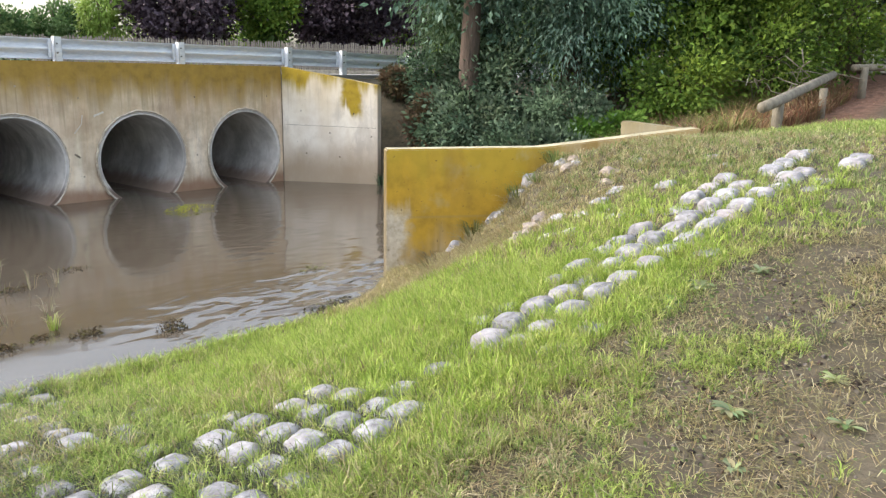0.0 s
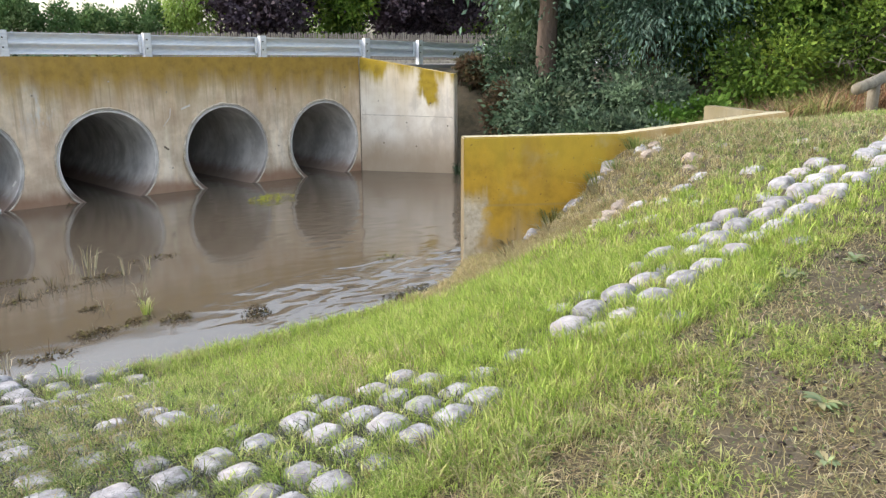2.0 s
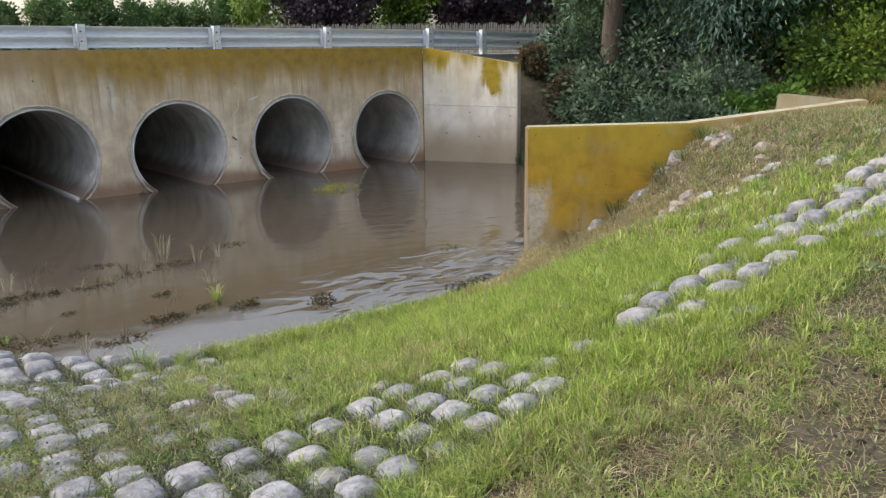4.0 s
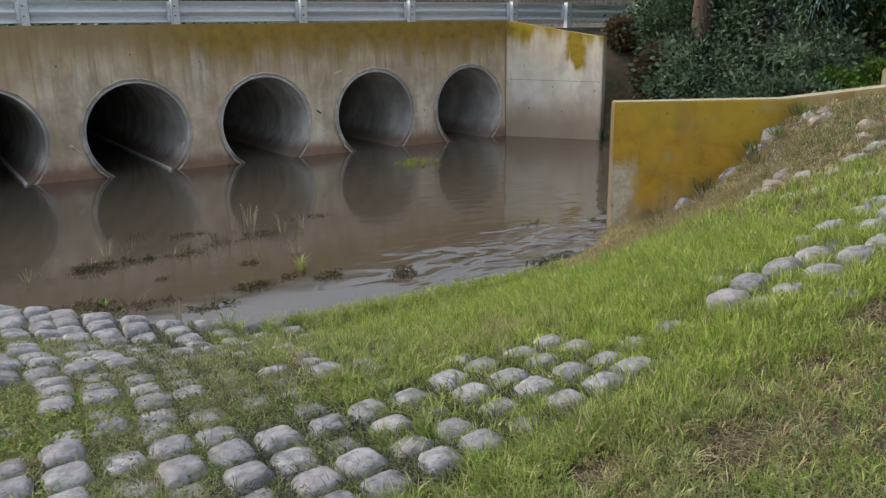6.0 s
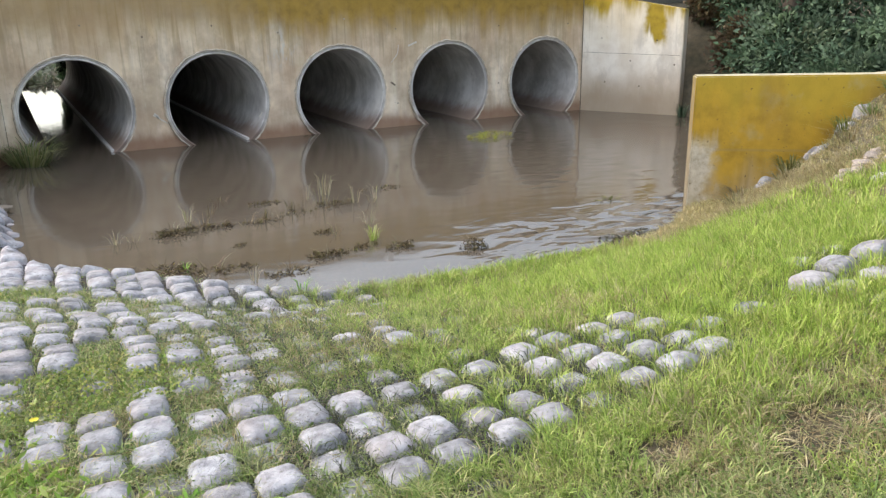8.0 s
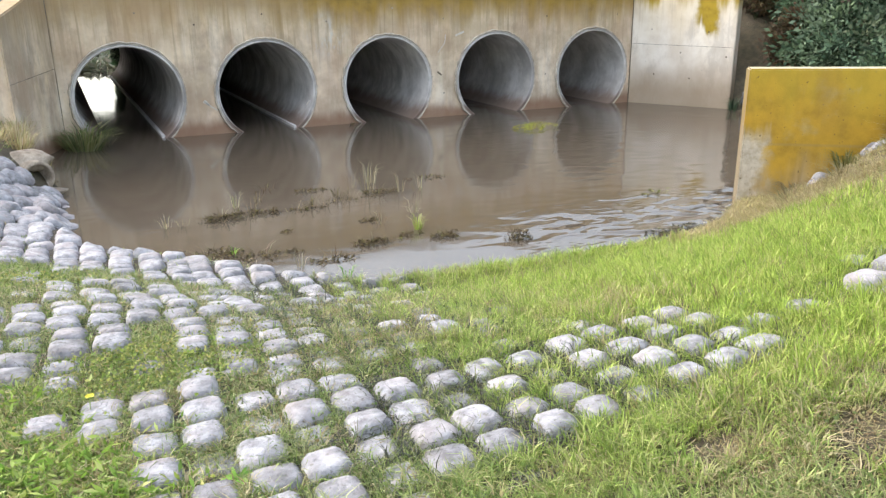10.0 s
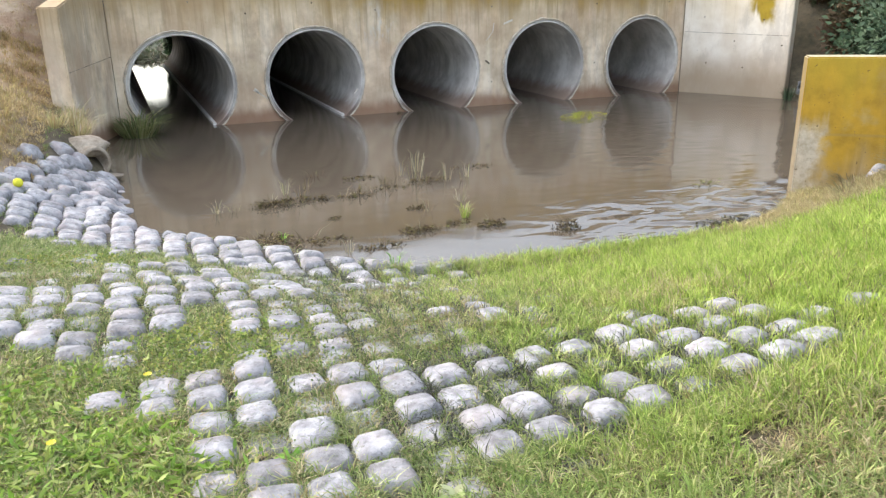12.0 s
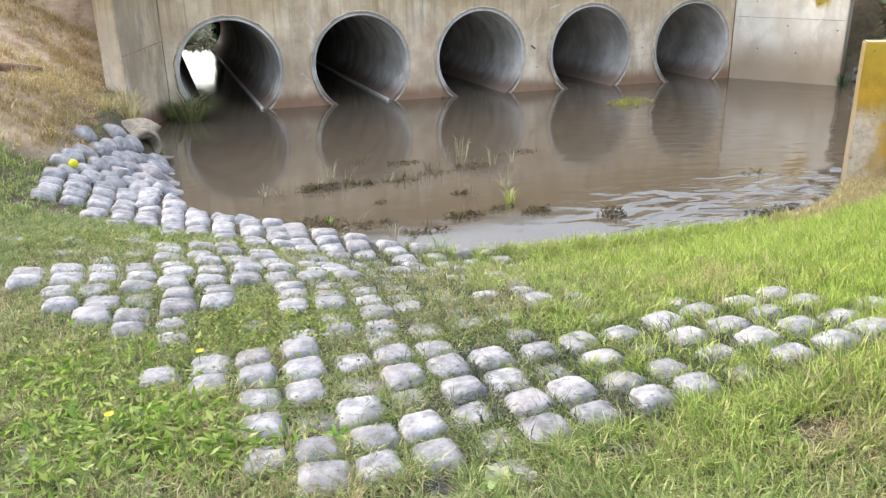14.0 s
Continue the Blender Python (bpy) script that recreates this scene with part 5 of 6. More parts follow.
def rosette(at, n, size, cols, label):
    """A flat rosette of long leaves with a midrib, each leaf a part."""
    th = empty("weed", at)
    for k in range(int(n * 2.2)):
        a = 2.4 * k + rng.uniform(-0.3, 0.3)
        L = 0.46 * size * rng.uniform(0.3, 1.1)
        d, s = Vector((math.cos(a), math.sin(a), 0)), Vector((-math.sin(a), math.cos(a), 0))
        rise, curl = rng.uniform(0.0, 1.1), rng.uniform(-0.7, 0.7)
        v = []
        for t, w in ((0.05, 0.25), (0.35, 0.8), (0.6, 1.0), (0.85, 0.6), (1.0, 0.05)):
            m = d * L * t + s * L * curl * t * t + Vector((0, 0, L * rise * (t - 0.75 * t * t) + 0.01))
            v += [m - s * L * 0.19 * w + Vector((0, 0, 0.025 * L)), m, m + s * L * 0.19 * w + Vector((0, 0, 0.025 * L))]
        f = [(3 * r + c, 3 * r + c + 1, 3 * r + c + 4, 3 * r + c + 3) for r in range(4) for c in (0, 1)]
        sheet("leaf", [tuple(q) for q in v], f, GRASS, th, smooth=True, tint=np.repeat(pick(cols, 1, 0.35), 15, 0))
    return tagged(th, label, "weed", "broad-leaved weeds")


GREY = [(0.24, 0.31, 0.16), (0.32, 0.38, 0.21), (0.18, 0.25, 0.1), (0.34, 0.32, 0.18)]
LUSH = [(0.22, 0.34, 0.07), (0.3, 0.41, 0.1), (0.15, 0.26, 0.05)]
LEAFY_SPOTS = [(-0.84, -9.22), (-0.69, -9.61), (-0.53, -9.35), (-0.38, -9.75), (-0.58, -9.91), (-0.9, -9.51), (-0.36, -10.02), (-0.71, -8.99), (-0.2, -9.6), (-0.08, -10.1), (-0.45, -9.55)]
PALE = [(0.42, 0.46, 0.24), (0.5, 0.52, 0.3), (0.36, 0.42, 0.18)]
for x, y, n, s, c, lb in [(2.61, -11.46, 12, 0.16, GREY, "grey-green broad-leaved weed on bare soil"), (3.69, -10.86, 14, 0.2, GREY, "grey-green broad-leaved weed in the grass"),
                          (3.95, -11.05, 10, 0.15, GREY, "grey-green broad-leaved weed in the grass"), (2.67, -11.82, 11, 0.14, GREY, "grey-green broad-leaved weed on bare soil"),
                          (2.95, -11.7, 9, 0.13, PALE, "pale green broad-leaved weed on bare soil"), (2.3, -11.6, 9, 0.12, GREY, "grey-green broad-leaved weed on bare soil"),
                          (3.45, -10.81, 12, 0.18, GREY, "grey-green broad-leaved weed in the grass"), (0.58, -10.43, 12, 0.17, PALE, "pale green dock leaves in front of the blocks"),
                          (0.45, -10.47, 9, 0.14, PALE, "pale green dock leaves in front of the blocks"), (0.16, -9.93, 10, 0.12, BRIGHT, "bright green weed between concrete blocks"),
                          (-0.31, -9.62, 11, 0.14, BRIGHT, "bright green broad-leaved weed beside the blocks"), (-0.58, -9.3, 10, 0.13, BRIGHT, "bright green broad-leaved weed beside the blocks"),
                          (1.31, -9.97, 12, 0.11, GREY, "grey-green weed between concrete blocks"), (-0.72, -8.9, 9, 0.12, BRIGHT, "bright green broad-leaved weed beside the blocks"),
                          (-0.2, -9.85, 10, 0.13, BRIGHT, "bright green broad-leaved weed beside the blocks"), (1.9, -11.1, 8, 0.1, GREY, "grey-green broad-leaved weed on bare soil")] + [(x, y, 15, 0.14, LUSH, "bright green leafy weed in the grass beside the blocks") for x, y in LEAFY_SPOTS]:
    rosette(land(x, y), n, s, c, lb)


def clump(name, at, n, height, spread, cols, label, width=0.004, category="grass clump"):
    """One tuft of long arching blades."""
    a = rng.uniform(0, 2 * math.pi, n)
    r = np.sqrt(rng.random(n)) * spread
    base = np.c_[np.cos(a) * r * 0.4, np.sin(a) * r * 0.4, np.zeros(n)]
    h = height * rng.uniform(0.5, 1.1, n)
    lean = np.c_[np.cos(a), np.sin(a), np.zeros(n)] * (r * 0.8 + 0.25 * h * rng.random(n))[:, None]
    s = np.c_[-np.sin(a), np.cos(a), np.zeros(n)] * (width * rng.uniform(0.6, 1.3, n))[:, None]
    up = np.c_[np.zeros((n, 2)), h]
    v = np.stack([base - s, base + s, base + lean * 0.3 + up * 0.65 - s * 0.8, base + lean * 0.3 + up * 0.65 + s * 0.8, base + lean + up * rng.uniform(0.6, 1, (n, 1))], 1)
    i = np.arange(n)[:, None] * 5
    f = np.concatenate([i + [0, 1, 3], i + [0, 3, 2], i + [2, 3, 4]], 0)
    ob = sheet(name, v.reshape(-1, 3), f, GRASS, tint=np.repeat(pick(cols, n, 0.25), 5, 0))
    ob.location = at
    return tagged(ob, label, category)


# plants that stand in the water
OLIVE = [(0.09, 0.068, 0.035), (0.13, 0.1, 0.05), (0.05, 0.036, 0.022), (0.15, 0.135, 0.055)]
REED = [(0.34, 0.31, 0.22), (0.44, 0.4, 0.3), (0.26, 0.25, 0.15)]
LEAFY = [(0.4, 0.42, 0.04), (0.5, 0.48, 0.06), (0.3, 0.35, 0.04)]
for x, y, n, h, s, c, lb in [(2.45, -4.53, 12, 0.42, 0.2, REED, "thin pale reeds standing in the water"), (2.78, -4.68, 10, 0.3, 0.12, REED, "thin pale reeds standing in the water"),
                             (2.43, -6.03, 46, 0.2, 0.12, [(0.25, 0.34, 0.06), (0.4, 0.44, 0.14), (0.45, 0.4, 0.22)], "green reed clump standing in the water"),
                             (2.6, -5.5, 18, 0.16, 0.12, REED, "thin pale reeds standing in the water"), (0.35, -4.99, 14, 0.14, 0.1, REED, "thin pale reeds standing in the water"),
                             (1.75, -4.85, 16, 0.14, 0.16, OLIVE, "olive water weed at the surface"), (2.1, -4.6, 14, 0.16, 0.14, OLIVE, "olive water weed at the surface"), (1.5, -3.9, 16, 0.08, 0.2, OLIVE, "olive water weed at the surface"),
                             (0.78, -6.05, 10, 0.1, 0.05, BRIGHT, "bright green grass shoot at the water's edge"), (1.45, -7.0, 12, 0.14, 0.1, BRIGHT, "bright green grass shoot at the water's edge"),
                             (-0.3, -0.42, 300, 0.4, 0.6, [(0.14, 0.18, 0.07), (0.26, 0.29, 0.12), (0.4, 0.4, 0.22)], "long grass tuft at the foot of the headwall"),
                             (-0.05, -0.22, 60, 0.12, 0.3, REED, "pale trailing grass at the foot of the headwall"), (-0.75, -1.9, 70, 0.25, 0.2, HAY, "dry grass tuft beside the wing wall"), (-1.0, -1.75, 150, 0.3, 0.4, HAY, "dry grass tuft beside the wing wall"), (-0.95, -2.3, 160, 0.26, 0.4, HAY, "dry grass tuft beside the wing wall"), (-1.15, -2.75, 130, 0.22, 0.4, HAY, "dry grass tuft above the drain pipe"),
                             (1.05, -4.55, 16, 0.22, 0.14, REED, "thin pale reeds standing in the water"), (3.05, -4.6, 9, 0.2, 0.1, REED, "thin pale reeds standing in the water"), (2.62, -4.15, 14, 0.34, 0.16, REED, "thin pale reeds standing in the water"), (1.2, -6.6, 9, 0.2, 0.08, REED, "thin pale reeds standing in the water"),
                             (5.62, -7.8, 90, 0.13, 0.3, HAY * 0.6, "dry grass tuft among the stones"), (6.0, -8.05, 90, 0.13, 0.3, HAY * 0.6, "dry grass tuft among the stones"), (6.35, -8.0, 80, 0.12, 0.26, MEADOW * 0.7, "green grass tuft among the stones"), (5.25, -7.62, 80, 0.12, 0.3, HAY * 0.6, "dry grass tuft among the stones"), (6.02, -7.5, 150, 0.2, 0.26, [(0.2, 0.2, 0.07), (0.3, 0.28, 0.12), (0.14, 0.16, 0.05)], "olive weed tuft at the foot of the lichen wall"), (6.32, -7.78, 130, 0.17, 0.24, [(0.2, 0.24, 0.07), (0.3, 0.3, 0.12), (0.14, 0.18, 0.05)], "olive weed tuft at the foot of the lichen wall"), (5.7, -7.25, 110, 0.13, 0.26, HAY * 0.55, "dry brown tuft at the foot of the lichen wall"), (6.62, -8.02, 130, 0.15, 0.26, [(0.2, 0.24, 0.07), (0.3, 0.3, 0.12), (0.14, 0.18, 0.05)], "olive weed tuft at the foot of the lichen wall"),
                             (10.2, -1.75, 80, 0.3, 0.2, DUSK, "green weed growing at the end of the wing wall"), (3.7, -0.1, 20, 0.06, 0.09, OLIVE, "dark weed at the foot of the headwall")]:
    clump("reed_clump", (x, y, -0.01 if y > -0.5 or pool_depth(np.array(x), np.array(y)) > 0 else land(x, y)[2]), n, h, s, c, lb, 0.008 if n == 300 else 0.004)


def weed_raft(at, n, rx, ry, rise, size, cols, label):
    """A low floating heap of leaves and stems."""
    a, r = rng.uniform(0, 2 * math.pi, n), np.sqrt(rng.random(n))
    p = np.c_[np.cos(a) * r * rx, np.sin(a) * r * ry, rng.random(n) * rise * (1 - 0.6 * r)]
    k = patches(p[:, 0] + 9 * at[0], p[:, 1] + 9 * at[1], 0.07, 3.0)
    p = p[rng.random(n) < ease(k + 0.5 * (1 - r), 0.45, 0.75)]
    v, f, t = leaf_cloud(p, size, cols, 3.2, -0.1, 0.4)
    ob = sheet("water_weed", v, f, LEAF, tint=t)
    ob.location = at
    return tagged(ob, label, "water weed", kind="stuff")


for x, y, n, rx, ry, rise, c, lb in [(6.16, -1.77, 700, 0.36, 0.2, 0.13, LEAFY, "yellow-green leafy weed raft floating on water"), (0.85, -4.97, 420, 0.22, 0.1, 0.09, OLIVE, "brown weed heap floating on water"),
                                     (1.55, -4.92, 200, 0.3, 0.07, 0.03, OLIVE, "thin brown weed floating on water"), (2.2, -4.75, 140, 0.25, 0.06, 0.03, OLIVE, "thin brown weed floating on water"),
                                     (1.91, -6.28, 260, 0.17, 0.09, 0.06, OLIVE, "brown weed heap floating on water"), (2.56, -6.36, 260, 0.14, 0.08, 0.06, OLIVE, "brown weed heap floating on water"),
                                     (3.11, -6.67, 420, 0.16, 0.1, 0.1, OLIVE, "olive weed heap floating on water"), (5.21, -5.94, 300, 0.2, 0.12, 0.06, [(0.2, 0.22, 0.06), (0.14, 0.15, 0.05), (0.1, 0.08, 0.03)], "olive weed heap floating on water"),
                                     (0.95, -6.2, 420, 0.35, 0.13, 0.04, OLIVE, "brown weed and twigs at the water's edge"), (0.45, -5.9, 160, 0.3, 0.08, 0.03, OLIVE, "brown weed and twigs at the water's edge"),
                                     (2.15, -5.6, 160, 0.16, 0.06, 0.03, OLIVE, "thin brown weed floating on water"), (1.35, -5.6, 100, 0.15, 0.05, 0.02, OLIVE, "thin brown weed floating on water"),
                                     (1.15, -4.9, 380, 0.3, 0.08, 0.07, OLIVE, "brown weed heap floating on water"), (2.55, -4.6, 260, 0.25, 0.08, 0.06, OLIVE, "brown weed heap floating on water"), (1.85, -4.2, 180, 0.22, 0.06, 0.04, OLIVE, "thin brown weed floating on water"),
                                     (3.3, -4.2, 120, 0.25, 0.06, 0.04, OLIVE, "thin brown weed floating on water"), (0.6, -6.05, 380, 0.3, 0.1, 0.04, OLIVE, "brown weed and twigs at the water's edge"), (1.5, -6.55, 260, 0.3, 0.08, 0.03, OLIVE, "brown weed and twigs at the water's edge"), (2.25, -6.2, 160, 0.2, 0.06, 0.03, OLIVE, "thin brown weed floating on water"),
                                     (4.45, -7.1, 380, 0.3, 0.1, 0.06, [(0.05, 0.045, 0.03), (0.09, 0.08, 0.05), (0.14, 0.13, 0.07)], "dark weed and debris along the bank")]:
    weed_raft((x, y, 0.0), n, rx * 1.1, ry, rise * 0.8, 0.034, c, lb)


# creeper over the first pipe's far end, and weed on the water beyond
n = 26000
cx, cy = rng.uniform(-1.6, 9.2, n), 11.25 + np.abs(rng.normal(size=n)) * 0.35
# past the first pipe it is unseen, added low to keep light out
edge = 1.2 + 0.16 * (patches(cx, cy * 0, 0.22, 11.0) - 0.5) - 1.0 * ease(cx, 0.52, 0.72)
v, f, t = leaf_cloud(np.c_[cx, cy, edge + (2.3 - edge) * rng.random(n)], 0.2, DUSK, 1.6, 0.8)
tagged(sheet("creeper", v, f, LEAF, tint=t), "dark creeper over the first far pipe end, extended to block light from the others", "creeper", kind="stuff")
n = 16000
cx, cy = rng.uniform(-3.0, 5.0, n), rng.uniform(11.6, 34.0, n)
keep = ((cx - 0.4) / 0.16) ** 2 + ((cy - 17.0) / 1.8) ** 2 > 1
v, f, t = leaf_cloud(np.c_[cx, cy, rng.uniform(0.0, 0.07, n)][keep], 0.24, [(0.2, 0.22, 0.16), (0.3, 0.3, 0.24), (0.14, 0.16, 0.1)], 2.2, -0.1)
tagged(sheet("pond_weed", v, f, LEAF, tint=t), "grey-green weed covering the water beyond the road", "water weed", kind="stuff")


# ---- rocks at the foot of the lichen wall ----
def rock(at, size, mat, label, seed):
    bm = bmesh.new()
    bmesh.ops.create_icosphere(bm, subdivisions=2, radius=1.0)
    o = Vector((seed * 1.7, seed * 0.9, seed * 2.3))
    for v in bm.verts:
        n = noise.noise(v.co * 1.1 + o) * 0.5 + noise.noise(v.co * 2.6 + o) * 0.2
        v.co = v.co * (1 + n)
        v.co = Vector((v.co.x * size[0], v.co.y * size[1], v.co.z * size[2]))
    ob = part("rock", bm, mat)
    ob.location = at
    ob.rotation_euler[2] = seed * 1.3
    return tagged(ob, label, "rock", "rocks by the wall")


BLUESTONE = speckled("blue_grey_stone", [(0.3, (0.05, 0.053, 0.06)), (0.6, (0.13, 0.138, 0.155)), (0.75, (0.25, 0.25, 0.27))], 9, 0.85, 0, 0.6, 50)
PINKSTONE = speckled("pale_pink_stone", [(0.3, (0.2, 0.165, 0.14)), (0.7, (0.36, 0.31, 0.27))], 9, 0.85, 0, 0.6, 50)
k = 0
for x, y, lift in [(5.89, -7.38, 0.0), (5.82, -7.42, -0.03), (6.21, -7.6, -0.02), (6.17, -7.68, -0.05), (6.25, -7.7, -0.06), (6.4, -7.73, -0.04), (6.34, -7.84, -0.05), (6.5, -7.8, -0.03), (6.44, -7.9, -0.04), (6.6, -8.14, -0.04), (6.5, -8.3, -0.04)]:
    k += 1
    stray = new("stray_block", PILLOWS[k])
    stray.matrix_basis = Matrix.Translation(land(x, y, lift)) @ pose(0, 0, 0, 34 - 17 * (k % 4), -28 + 11 * (k % 3), 37 * k)
    tagged(stray, "loose grey concrete block lodged against the lichen wall", "concrete block", "stray blocks by the wall")
for x, y, s in [(6.43, -8.31, 0.1), (6.16, -8.9, 0.1), (5.3, -8.7, 0.1), (5.42, -8.68, 0.09), (5.16, -8.75, 0.08), (5.05, -8.72, 0.08), (5.95, -9.0, 0.07), (5.22, -8.62, 0.06), (5.55, -8.62, 0.07), (6.6, -8.25, 0.08)]:
    k += 1
    rock(land(x, y, 0.0), (s, s * 0.8, s * 0.55), PINKSTONE, "pale pinkish stone half buried in dry grass", k)
for x, y, s in [(10.45, -1.85, 0.16), (10.6, -2.0, 0.14), (10.4, -2.1, 0.13), (10.7, -1.8, 0.16), (10.3, -1.95, 0.1)]:
    k += 1
    rock((x, y, 0.08 + 0.1 * (k % 3)), (s, s * 0.9, s * 0.8), BLUESTONE, "blue-grey stone at the foot of the wing wall", k)

# ---- the small drain pipe in the mound ----
CLAY = speckled("muddy_pipe", [(0.3, (0.2, 0.16, 0.12)), (0.5, (0.36, 0.3, 0.235)), (0.7, (0.5, 0.43, 0.35))], 9, 0.85, 0, 0.6, 60)
drain = empty("drain_pipe", (-0.74, -3.13, 0.2), radians(-58))
bm = bmesh.new()
n = 24
rings = [[bm.verts.new((x, r * math.cos(2 * math.pi * q / n), r * math.sin(2 * math.pi * q / n))) for q in range(n)] for r, x in ((0.14, -0.7), (0.14, 0.0), (0.147, 0.006), (0.175, 0.004), (0.182, -0.015), (0.182, -0.7))]
for p, q in zip(rings, rings[1:]):
    for i in range(n):
        bm.faces.new((p[i], p[(i + 1) % n], q[(i + 1) % n], q[i]))
bmesh.ops.recalc_face_normals(bm, faces=bm.faces)
part("barrel", bm, CLAY, drain, smooth=True)
bm = bmesh.new()
bmesh.ops.create_icosphere(bm, subdivisions=3, radius=1.0)
for v in bm.verts:
    q = 1 + 0.3 * noise.noise(v.co * 1.4 + Vector((3, 1, 7)))
    v.co = Vector((v.co.x * 0.22 * q - 0.3, v.co.y * 0.3 * q + 0.04, v.co.z * 0.12 * q + 0.13))
part("mortar_haunch", bm, CLAY, drain, "lump of rough mortar over the pipe", smooth=True)
bm = bmesh.new()
bmesh.ops.create_icosphere(bm, subdivisions=3, radius=1.0)
for v in bm.verts:
    q = 1 + 0.35 * noise.noise(v.co * 1.9 + Vector((8, 2, 1)))
    v.co = Vector((v.co.x * 0.13 * q + 0.06, v.co.y * 0.22 * q, v.co.z * 0.05 * q - 0.17))
part("mortar_apron", bm, CLAY, drain, "lump of rough mortar under the pipe", smooth=True)
tagged(drain, "small clay drain pipe sticking out of the block mound", "drain pipe")

bm = bmesh.new()
bmesh.ops.create_icosphere(bm, subdivisions=3, radius=0.042)
ball = part("ball", bm, speckled("yellow_felt", [(0.3, (0.62, 0.6, 0.03)), (0.7, (0.75, 0.72, 0.06))], 30, 0.9, 0, 0.4, 200), smooth=True)
ball.location = land(-1.29, -4.75, 0.09)
tagged(ball, "small bright yellow ball resting on the block mat", "ball")

bm = bmesh.new()
a = Vector(land(-2.25, -3.3, 0.05))
b = Vector(land(-1.8, -2.4, 0.05))
tube(bm, [a, (a + b) / 2 + Vector((0, 0, 0.02)), b], [0.05, 0.046, 0.04], 10)
tagged(part("fallen_branch", bm, speckled("red_brown_bark", [(0.3, (0.16, 0.09, 0.06)), (0.7, (0.32, 0.2, 0.14))], 8, 0.9, 0, 0.7, 40), smooth=True), "short brown fallen branch on the dry bank", "branch")

# ---- joints, tie holes and scrapes on the concrete ----
JOINT = speckled("dark_joint", [(0.35, (0.08, 0.06, 0.04)), (0.5, (0.2, 0.165, 0.125)), (0.65, (0.42, 0.36, 0.29))], 7, 0.9, 0, 0.3, 60)
CHALK = speckled("pale_scrape", [(0.3, (0.5, 0.46, 0.4)), (0.7, (0.66, 0.62, 0.56))], 20, 0.9, 0, 0.3, 80)


def strip(name, a, b, out, width, mat, label):
    """A thin strip on a wall face from a to b; out is the way the face looks."""
    a, b, out = Vector(a), Vector(b), Vector(out).normalized()
    s = (b - a).cross(out).normalized() * width / 2
    bm = bmesh.new()
    slab(bm, [a - s, b - s, b + s, a + s], out * 0.003)
    return tagged(part(name, bm, mat), label, "wall mark", kind="structure")


strip("trim_joint_1", (9.24, 0, 0), (9.24, 0, 2.16), (0, -1, 0), 0.007, JOINT, "dark upright joint in the headwall")
strip("trim_joint_2", (9.27, -0.03, 1.09), (10.23, -1.57, 1.06), (-0.85, -0.53, 0), 0.006, JOINT, "dark level joint in the wing wall")
strip("trim_joint_3", (-0.53, -0.03, 1.08), (-0.99, -1.47, 1.02), (0.95, -0.3, 0), 0.007, JOINT, "dark level joint in the wing wall")
for a, b, w in [((5.62, 0, 1.34), (5.78, 0, 1.4), 0.03), ((5.3, 0, 1.08), (5.42, 0, 1.22), 0.012), ((5.42, 0, 1.22), (5.44, 0, 1.36), 0.012), ((1.42, 0, 0.5), (1.62, 0, 0.36), 0.02), ((1.44, 0, 0.52), (1.5, 0, 0.45), 0.03),
                ((5.28, 0, 0.76), (5.36, 0, 0.7), 0.03), ((3.0, 0, 0.35), (3.05, 0, 0.42), 0.02)]:
    dark = a[0] == 5.28
    strip("trim_scrape", a, b, (0, -1, 0), w, JOINT if dark else CHALK, "dark chip in the headwall" if dark else "pale scrape across the headwall")
for x, z in [(1.4, 1.62), (3.4, 1.62), (5.4, 1.62), (7.4, 1.62), (8.9, 1.62), (2.4, 1.75), (4.5, 1.8), (0.6, 1.8), (7.4, 0.62), (5.4, 0.4)]:
    bm = bmesh.new()
    tube(bm, [(x, -0.003, z), (x, 0.002, z)], [0.013, 0.015], 10)
    tagged(part("trim_tie_hole", bm, JOINT), "dark tie hole in the headwall", "wall mark", kind="structure")
for t, z in [(0.2, 1.35), (0.75, 1.32), (0.25, 0.55), (0.6, 0.5), (0.5, 0.95), (0.93, 0.9)]:
    bm = bmesh.new()
    c = Vector((9.253 + t * 0.997, -1.6 * t, z))
    o = Vector((-0.85, -0.53, 0))
    tube(bm, [c + o * 0.003, c - o * 0.002], [0.014, 0.016], 10)
    tagged(part("trim_tie_hole", bm, JOINT), "dark tie hole in the wing wall", "wall mark", kind="structure")

# ---- tall dry weeds on the rise behind the lichen wall ----
wx_, wy_ = scatter(5600, 9.2, 15.8, -8.3, -5.4)
ok = patches(wx_, wy_, 0.5, 5.0) > 0.3
wx_, wy_ = wx_[ok], wy_[ok]
tone = pick([(0.27, 0.28, 0.09), (0.36, 0.31, 0.14), (0.19, 0.24, 0.07), (0.3, 0.2, 0.11)], len(wx_), 0.3)
tone = np.where((patches(wx_, wy_, 0.9, 14.0) > 0.55)[:, None], pick([(0.26, 0.15, 0.09), (0.34, 0.2, 0.13), (0.3, 0.24, 0.13)], len(wx_), 0.3), tone)
blades("dry_weeds", np.c_[wx_, wy_, ground(wx_, wy_) - 0.01], rng.uniform(0.12, 0.34, len(wx_)) + 0.26 * patches(wx_, wy_, 0.7, 9.0), tone, 0.008, 0.9,
       "tall yellow-green and brown dry weeds under the shrubs", 6)

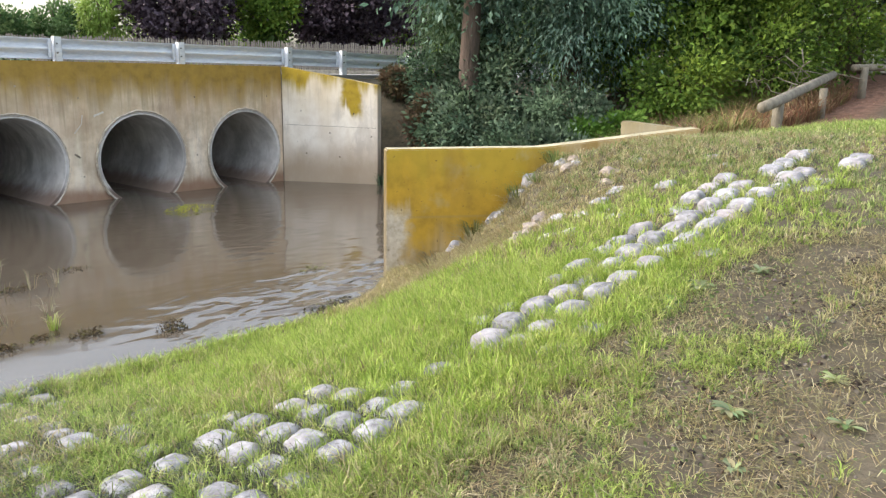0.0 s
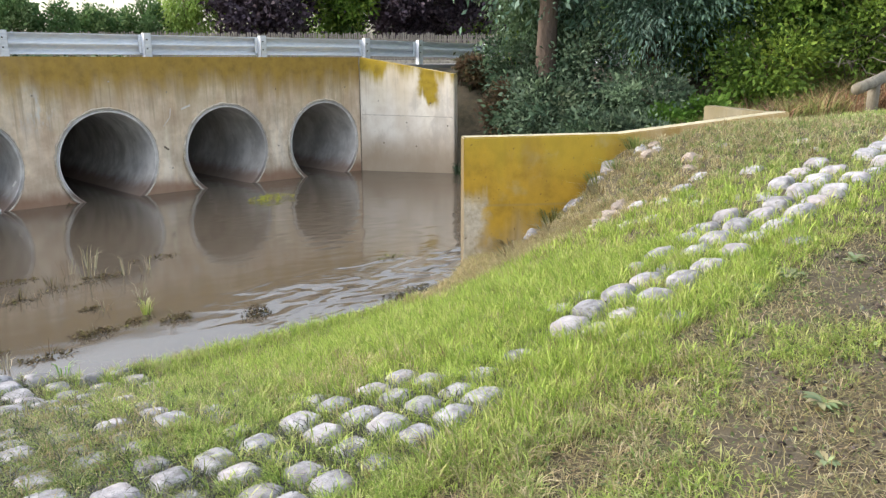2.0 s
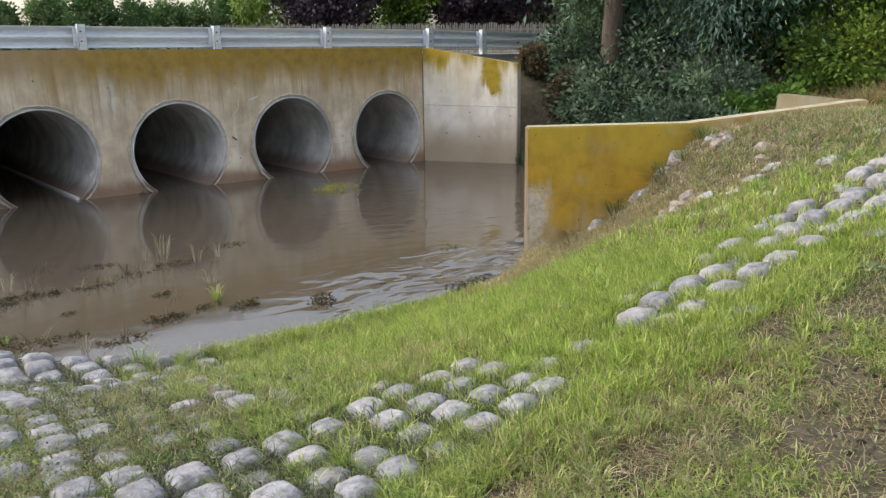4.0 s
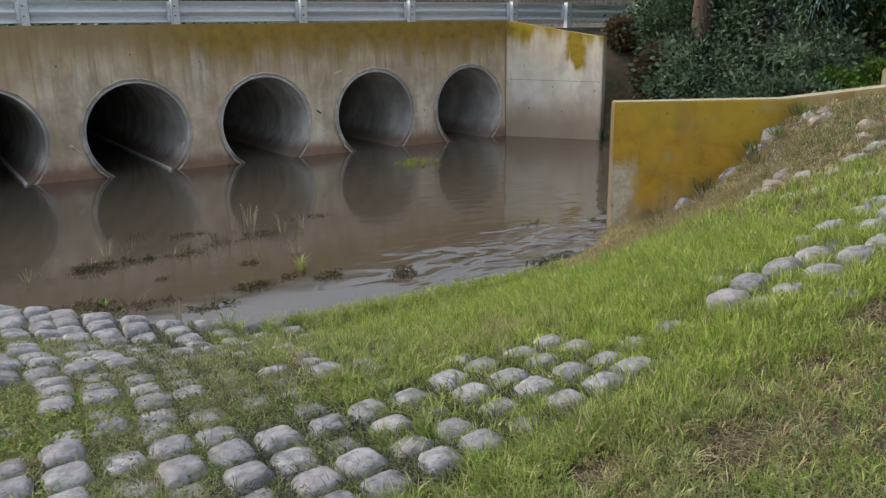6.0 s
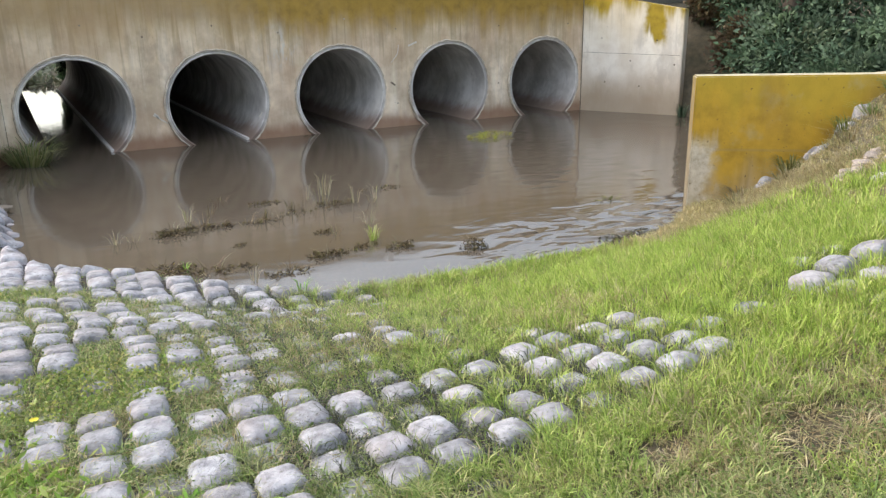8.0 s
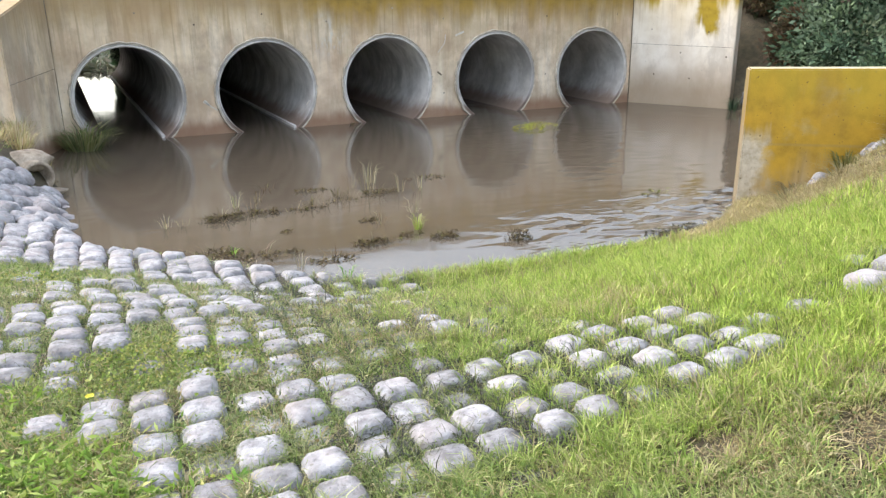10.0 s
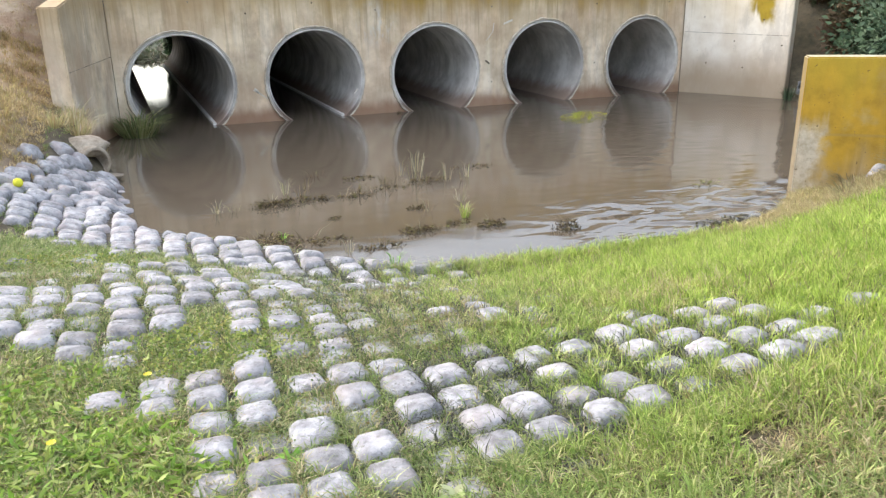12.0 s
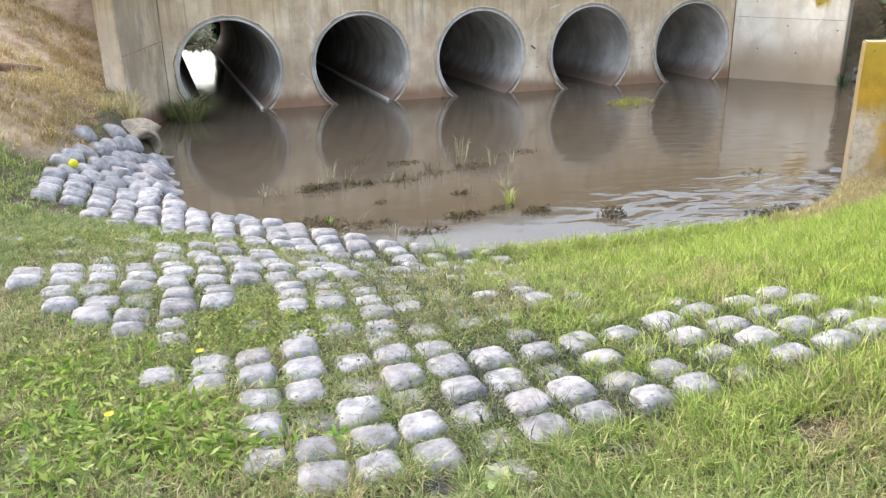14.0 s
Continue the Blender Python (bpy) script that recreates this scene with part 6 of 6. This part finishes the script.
# twigs that stand out of the floating weed
TWIG = [(0.12, 0.09, 0.05), (0.2, 0.16, 0.1), (0.3, 0.26, 0.17)]
for x, y, n, h, w in [(0.85, -4.97, 14, 0.14, 0.2), (1.55, -4.92, 12, 0.12, 0.25), (2.2, -4.75, 12, 0.16, 0.2), (1.91, -6.28, 10, 0.1, 0.15), (2.56, -6.36, 10, 0.1, 0.14), (3.11, -6.67, 16, 0.14, 0.16), (0.95, -6.2, 16, 0.1, 0.3), (1.3, -4.4, 10, 0.14, 0.15), (2.35, -4.3, 12, 0.3, 0.15), (1.15, -4.9, 22, 0.14, 0.3), (2.55, -4.6, 18, 0.16, 0.25), (0.5, -5.0, 14, 0.12, 0.12), (1.9, -4.85, 14, 0.14, 0.2), (0.6, -6.05, 18, 0.08, 0.3), (1.5, -6.55, 16, 0.08, 0.3), (2.2, -5.7, 10, 0.12, 0.15), (2.95, -4.75, 12, 0.18, 0.12)]:
    clump("twig_tangle", (x, y, -0.01), n, h, w, TWIG, "thin brown twigs standing out of floating weed", 0.003, "twigs")

# small dandelion heads
YELLOW = speckled("yellow_petals", [(0.3, (0.65, 0.5, 0.03)), (0.7, (0.8, 0.68, 0.06))], 60, 0.8, 0, 0.4, 300)
STEM = speckled("green_stem", [(0.3, (0.16, 0.24, 0.06)), (0.7, (0.26, 0.34, 0.1))], 60, 0.7)
for x, y in [(-0.62, -9.66), (-0.3, -9.2)]:
    th = empty("dandelion", land(x, y))
    bm = bmesh.new()
    tube(bm, [(0, 0, 0), (0.004, 0.003, 0.05), (0.008, 0.0, 0.09)], [0.0025, 0.002, 0.002], 5)
    part("stem", bm, STEM, th)
    bm = bmesh.new()
    for k in range(14):
        a = 2 * math.pi * k / 14
        c, s = math.cos(a), math.sin(a)
        q = [bm.verts.new((0.008 + r * c - w * s, r * s + w * c, 0.09 + z)) for r, w, z in ((0.002, 0.001, 0), (0.002, -0.001, 0), (0.017, -0.003, 0.007), (0.017, 0.003, 0.007))]
        bm.faces.new(q)
    part("flower_head", bm, YELLOW, th, "yellow petals")
    tagged(th, "small yellow dandelion flower in the grass", "flower", "dandelions")
